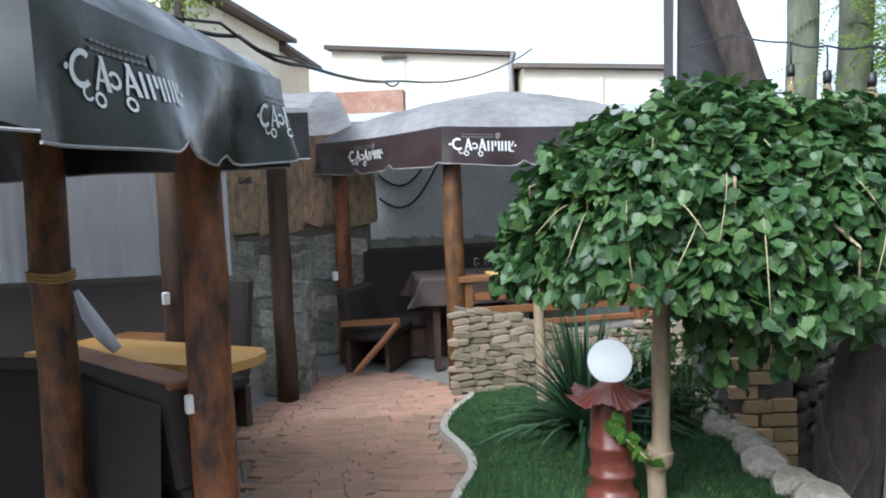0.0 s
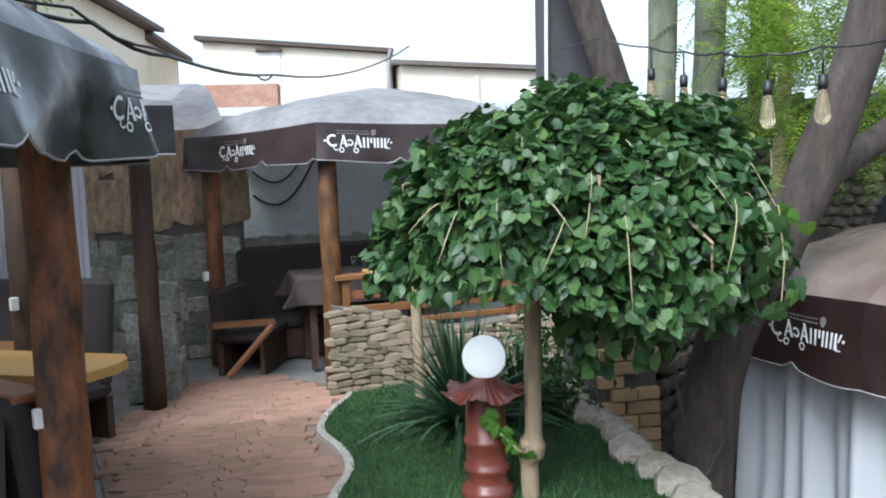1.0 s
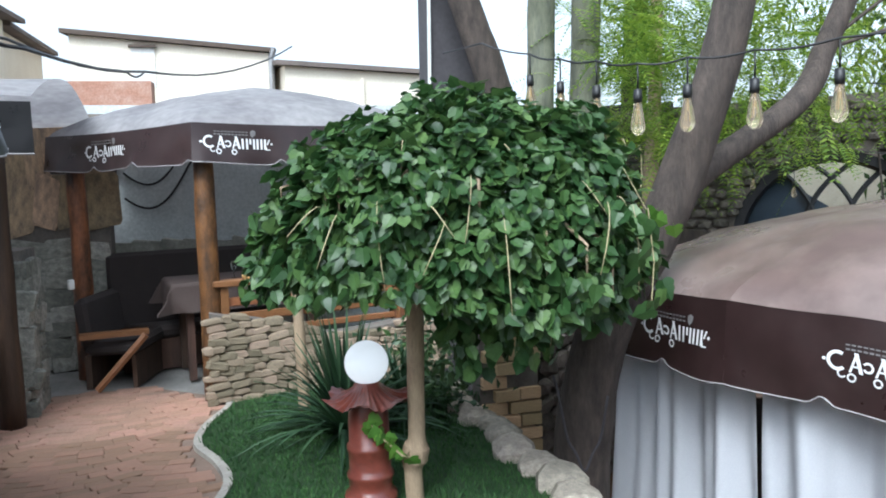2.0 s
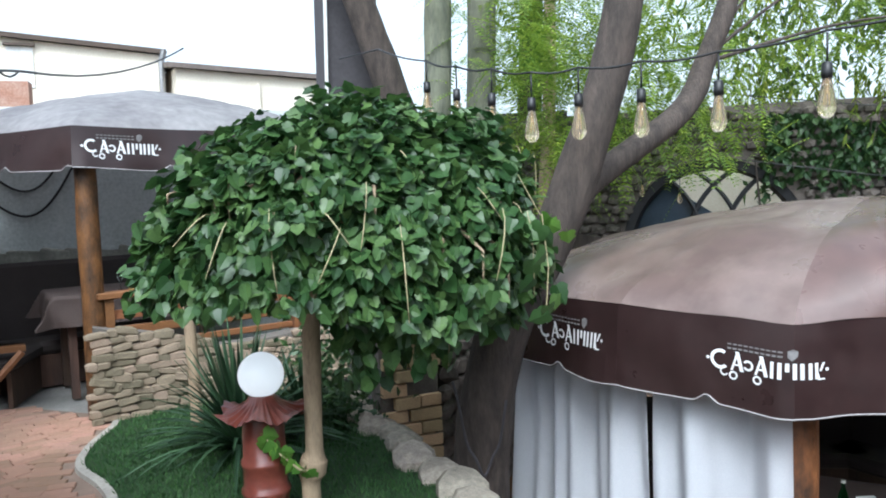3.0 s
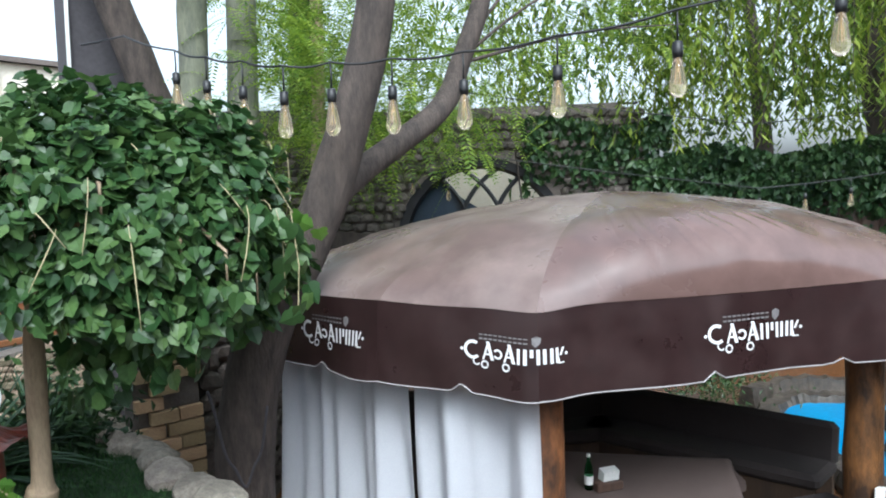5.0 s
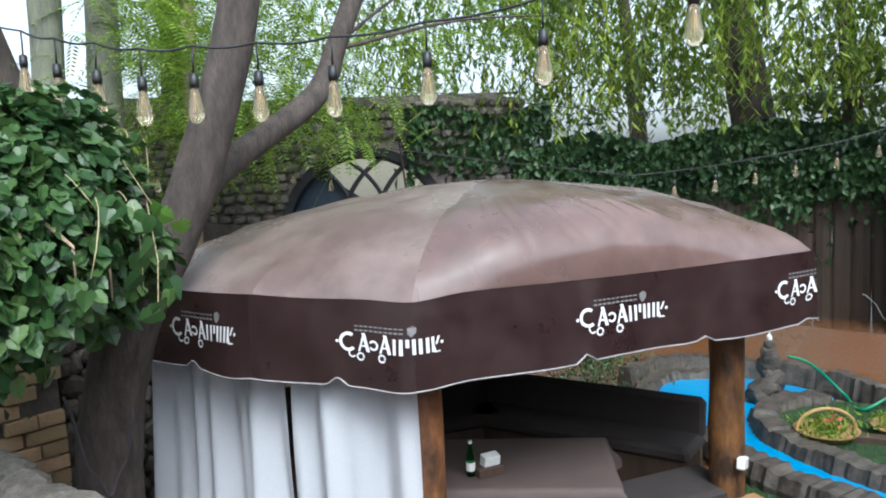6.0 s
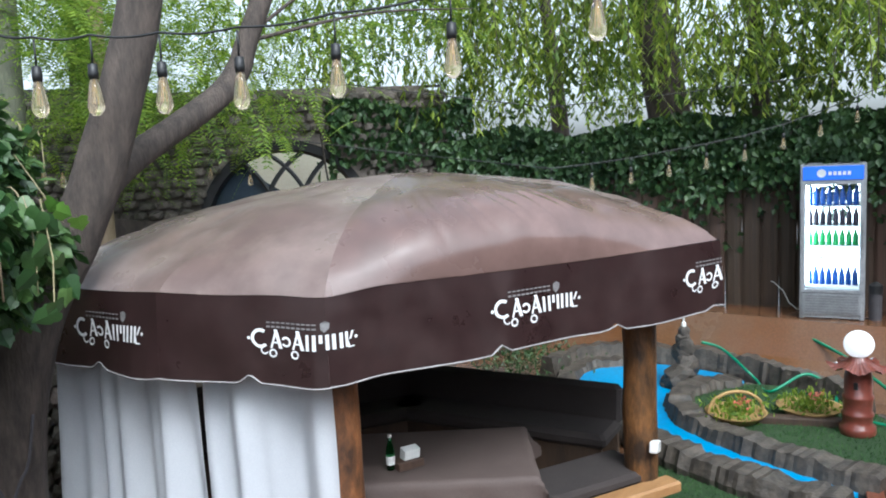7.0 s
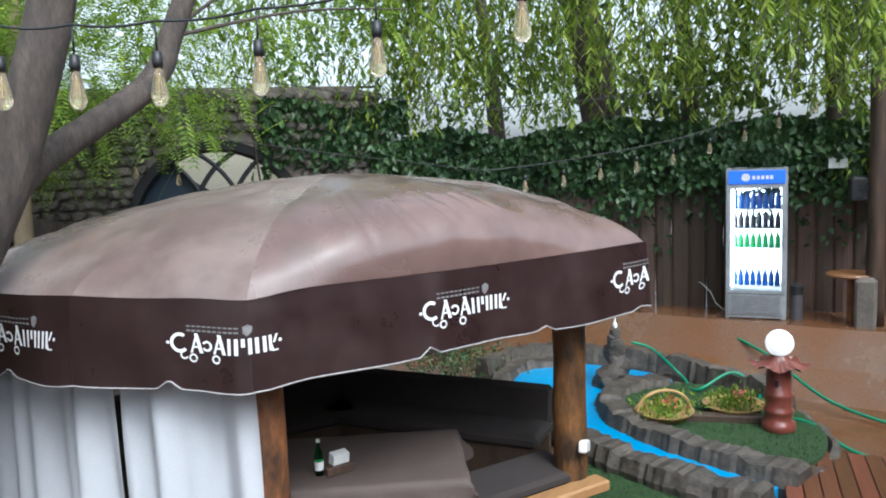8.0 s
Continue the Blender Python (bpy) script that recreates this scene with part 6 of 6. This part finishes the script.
for k in range(1700):
    t = q.random()
    x, y = 8.6 + 3.4 * t + q.gauss(0, 1.0), 8.2 - 9.2 * t + q.gauss(0, 0.9)
    if noise.noise(Vector((x * 0.8, y * 0.8, 3))) < -0.03 - 0.2 * q.random():
        continue
    z1 = q.uniform(3.0, 6.2)
    lowest = 2.05 + 0.9 * abs(noise.noise(Vector((x * 1.1, y * 1.1, 8)))) * 1.8
    L = min(q.uniform(0.9, 2.4), z1 - lowest)
    if L < 0.4:
        continue
    sx, sy = q.gauss(0, 0.16), q.gauss(0, 0.16)
    n = int(L / 0.05)
    for i in range(n):
        f = i / n
        p = (x + sx * f * L + 0.03 * math.sin(i), y + sy * f * L, z1 - L * f)
        a = q.uniform(0, 6.283)
        P.append(p)
        A.append((0.9 * math.cos(a), 0.9 * math.sin(a), -1.0 + q.gauss(0, 0.25)))
        S.append((-math.sin(a), math.cos(a), q.gauss(0, 0.3)))
    if k % 3 == 0:
        strand.tube([(x, y, z1), (x + sx * L, y + sy * L, z1 - L)], 0.004, 4)
Ls = rng.uniform(0.10, 0.20, len(P))
part("hanging_foliage", leaf_cloud(P, A, S, Ls, Ls * 0.24, 0.12), M_WILLOW, willow, kind="stuff")
part("strand", strand, M_BARK, willow, kind="stuff")
M_FARLEAF = material("far tree leaves", (0.075, 0.135, 0.03), 0.55, (0.045, 0.09, 0.022), 0.8, 0.9, 0.0, island=0.4, through_light=0.4)
far = thing("far_trees", "dense dark green trees beyond the fence", "tree")
cl = clumps(15, 190, 50, (9.5, -6.0, 1.6), (18.5, 11.5, 7.5), 0.42, lambda c: c.x > 12.2 - 0.42 * (c.y - 2) if c.y > 2 else c.x > 12.3)
cl += clumps(16, 70, 50, (11.9, -5.0, 1.5), (14.5, 3.6, 4.6), 0.42, lambda c: True)
P = np.array(cl)
n = len(P)
Ls = rng.uniform(0.14, 0.28, n)
part("foliage", leaf_cloud(P, rng.normal(0, 0.7, (n, 3)) + [0, 0, -0.4], rng.normal(0, 1, (n, 3)), Ls, Ls * 0.5, 0.2), M_FARLEAF, far, kind="stuff")
for x, y in ((12.4, -2.2), (12.9, 1.0), (13.4, 3.2), (12.8, 6.5)):
    tree_trunk(far, [(x, y, -0.4), (x + 0.1, y, 2.0), (x - 0.1, y + 0.2, 5.0)], [0.2, 0.16, 0.08], M_BARK, seed=int(x * 7))
vine = thing("vine", "hanging broad green leaves beside the fridge", "vine")
P = np.array(clumps(19, 16, 22, (11.0, 0.0, 1.4), (11.4, 0.75, 3.2), 0.16, lambda c: True))
n = len(P)
Ls = rng.uniform(0.08, 0.15, n)
part("foliage", leaf_cloud(P, rng.normal(0, 0.5, (n, 3)) + [-0.3, 0, -0.8], rng.normal(0, 1, (n, 3)), Ls, Ls * 0.35, 0.2), M_FEATHER, vine, kind="stuff")
bt2 = thing("tree", "green tree crown above the house roofs", "tree", "garden trees")
tree_trunk(bt2, [(-4.0, 11.0, 0), (-4.0, 11.0, 3.2), (-3.9, 11.0, 5.0)], [0.15, 0.12, 0.06], M_BARK)
P = np.array(clumps(25, 14, 60, (-4.6, 10.4, 4.7), (-3.2, 11.4, 5.9), 0.2, lambda c: True))
n = len(P)
Ls = rng.uniform(0.08, 0.14, n)
part("crown", leaf_cloud(P, rng.normal(0, 0.7, (n, 3)) + [0, 0, -0.4], rng.normal(0, 1, (n, 3)), Ls, Ls * 0.5, 0.2), M_FEATHER, bt2, kind="stuff")


# ---- light strings and wires ----
NEAR = [(2.44, 5.17, 2.52), (2.45, 4.66, 2.40), (2.51, 4.25, 2.32), (2.64, 3.97, 2.26), (2.83, 3.74, 2.26), (3.04, 3.42, 2.25), (3.27, 3.06, 2.25), (3.52, 2.59, 2.28), (3.80, 2.05, 2.34), (4.12, 1.41, 2.47), (4.40, 0.62, 2.60)]
w = Mesh()
line = [(2.42, 6.2, 3.05)] + [(x, y, z + 0.26) for x, y, z in NEAR] + [(4.5, 0.2, 2.8)]
pts = []
for p, q_ in zip(line[:-1], line[1:]):
    for t in (0, 0.2, 0.4, 0.6, 0.8):
        v = Vector(p).lerp(Vector(q_), t)
        pts.append((v.x, v.y, v.z - 0.02 * math.sin(math.pi * t)))
w.tube(pts + [line[-1]], 0.0075, 6)
w.tube([(2.42, 6.2, 3.05), (2.3, 7.0, 3.1), (2.7, 7.9, 3.3)], 0.0075, 6)
tagged(part("wire", w, M_BLACK, None), "black twisted wire of the light string", "wire")
for x, y, z in NEAR:
    hanging_bulb("pear-shaped clear filament bulb hanging unlit", x, y, z + 0.25)
S2 = [(7.97, 3.9, 1.40), (8.34, 3.60, 1.43), (8.70, 3.30, 1.47), (9.05, 3.0, 1.53), (9.38, 2.69, 1.59), (9.69, 2.36, 1.66), (9.99, 2.02, 1.77), (10.27, 1.69, 1.9), (10.52, 1.36, 2.04), (10.75, 1.0, 2.2)]
w2 = Mesh().tube([(6.4, 6.9, 2.15), (7.4, 5.4, 1.85)] + [(x, y, z + 0.22) for x, y, z in S2] + [(11.2, 0.2, 2.75)], 0.006, 5)
tagged(part("wire", w2, M_BLACK, None), "black wire of the far light string", "wire")
for x, y, z in S2:
    hanging_bulb("small clear filament bulb on the far string", x, y, z + 0.22, 1.0, "bulbs on the far light string")
S3 = [(3.64, 6.5, 1.9), (3.73, 6.4, 1.79), (3.84, 6.3, 1.75), (4.8, 6.9, 1.82), (5.82, 7.0, 1.74), (6.36, 7.0, 1.64)]
w3 = Mesh().tube([(x, y, z + 0.22) for x, y, z in S3], 0.006, 5)
tagged(part("wire", w3, M_BLACK, None), "black wire of the string before the arch wall", "wire")
for x, y, z in S3:
    hanging_bulb("small clear filament bulb before the arch wall", x, y, z + 0.22, 1.0, "bulbs before the arch wall")
for label, pts, r in (("black cable over the gazebo roofs", [(-1.62, 4.0, 2.92), (-1.25, 4.6, 2.86), (-1.0, 5.4, 2.80), (-0.5, 8.0, 3.05), (0.4, 10.8, 3.5), (1.5, 14.1, 4.45)], 0.014),
                      ("second black cable beside the gazebo roof", [(-1.9, 3.6, 2.98), (-1.3, 4.4, 2.9), (-1.05, 5.2, 2.82), (-0.62, 7.6, 2.98), (-0.5, 8.0, 3.05)], 0.010),
                      ("thin wire high over the willow", [(5.0, 8.5, 3.3), (9.0, 4.5, 2.35), (12.0, -0.5, 2.8)], 0.006)):
    m = Mesh()
    m.tube([tuple(Vector(pts[i]).lerp(Vector(pts[i + 1]), t) - Vector((0, 0, 0.05 * math.sin(math.pi * t)))) for i in range(len(pts) - 1) for t in (0, 0.25, 0.5, 0.75)] + [pts[-1]], r, 6)
    tagged(part("cable", m, M_BLACK, None), label, "cable")

# ---- things at the far right of the lower garden ----
sg = thing("notice", "pale sheet pinned to the fence", "notice")
part("sheet", Mesh().box((11.12, 0.79, 1.63), (0.02, 0.21, 0.31), rz=10), M_WHITE, sg)
bt_ = thing("bar_table", "small round bar table on a log leg", "table", "", pose(10.85, 0.60, low_ground(10.9, 0.5)))
part("tabletop", Mesh().lathe([(0.0, 0.55), (0.27, 0.55), (0.28, 0.57), (0.27, 0.59), (0.0, 0.59)], seg=24), M_PLANK, bt_)
part("leg", Mesh().tube([(0, 0, 0), (0, 0, 0.55)], 0.035, 8), M_LOG, bt_)
pl = thing("log_pillar", "rough log pillar on a stone block", "pillar")
log_post(pl, 10.75, 0.34, low_ground(11, 0), 2.6, 0.10, M_LOG_DARK, 91)
part("base", Mesh().box((10.62, 0.42, low_ground(11, 0) + 0.1), (0.22, 0.22, 0.95), bevel=0.04), M_DARKSTONE, pl, "grey stone block")
hood = thing("small_awning", "small dark awning with a printed mark", "awning")
part("skirt", Mesh().box((10.92, 0.40, 1.23), (0.4, 0.5, 0.30), rz=10, bevel=0.03), M_VALANCE_BLACK, hood)
ivy2 = thing("ground_plants", "low green plants and rocks beyond the pond", "plants")
n = 700
P = np.stack([rng.normal(8.9, 0.5, n), rng.normal(4.9, 0.35, n), LOW + np.abs(rng.normal(0, 0.13, n)) + 0.1], 1)
part("foliage", leaf_cloud(P, rng.normal(0, 0.7, (n, 3)) + [0, 0, 0.6], rng.normal(0, 1, (n, 3)), rng.uniform(0.05, 0.1, n), 0.03), M_IVY, ivy2, kind="stuff")
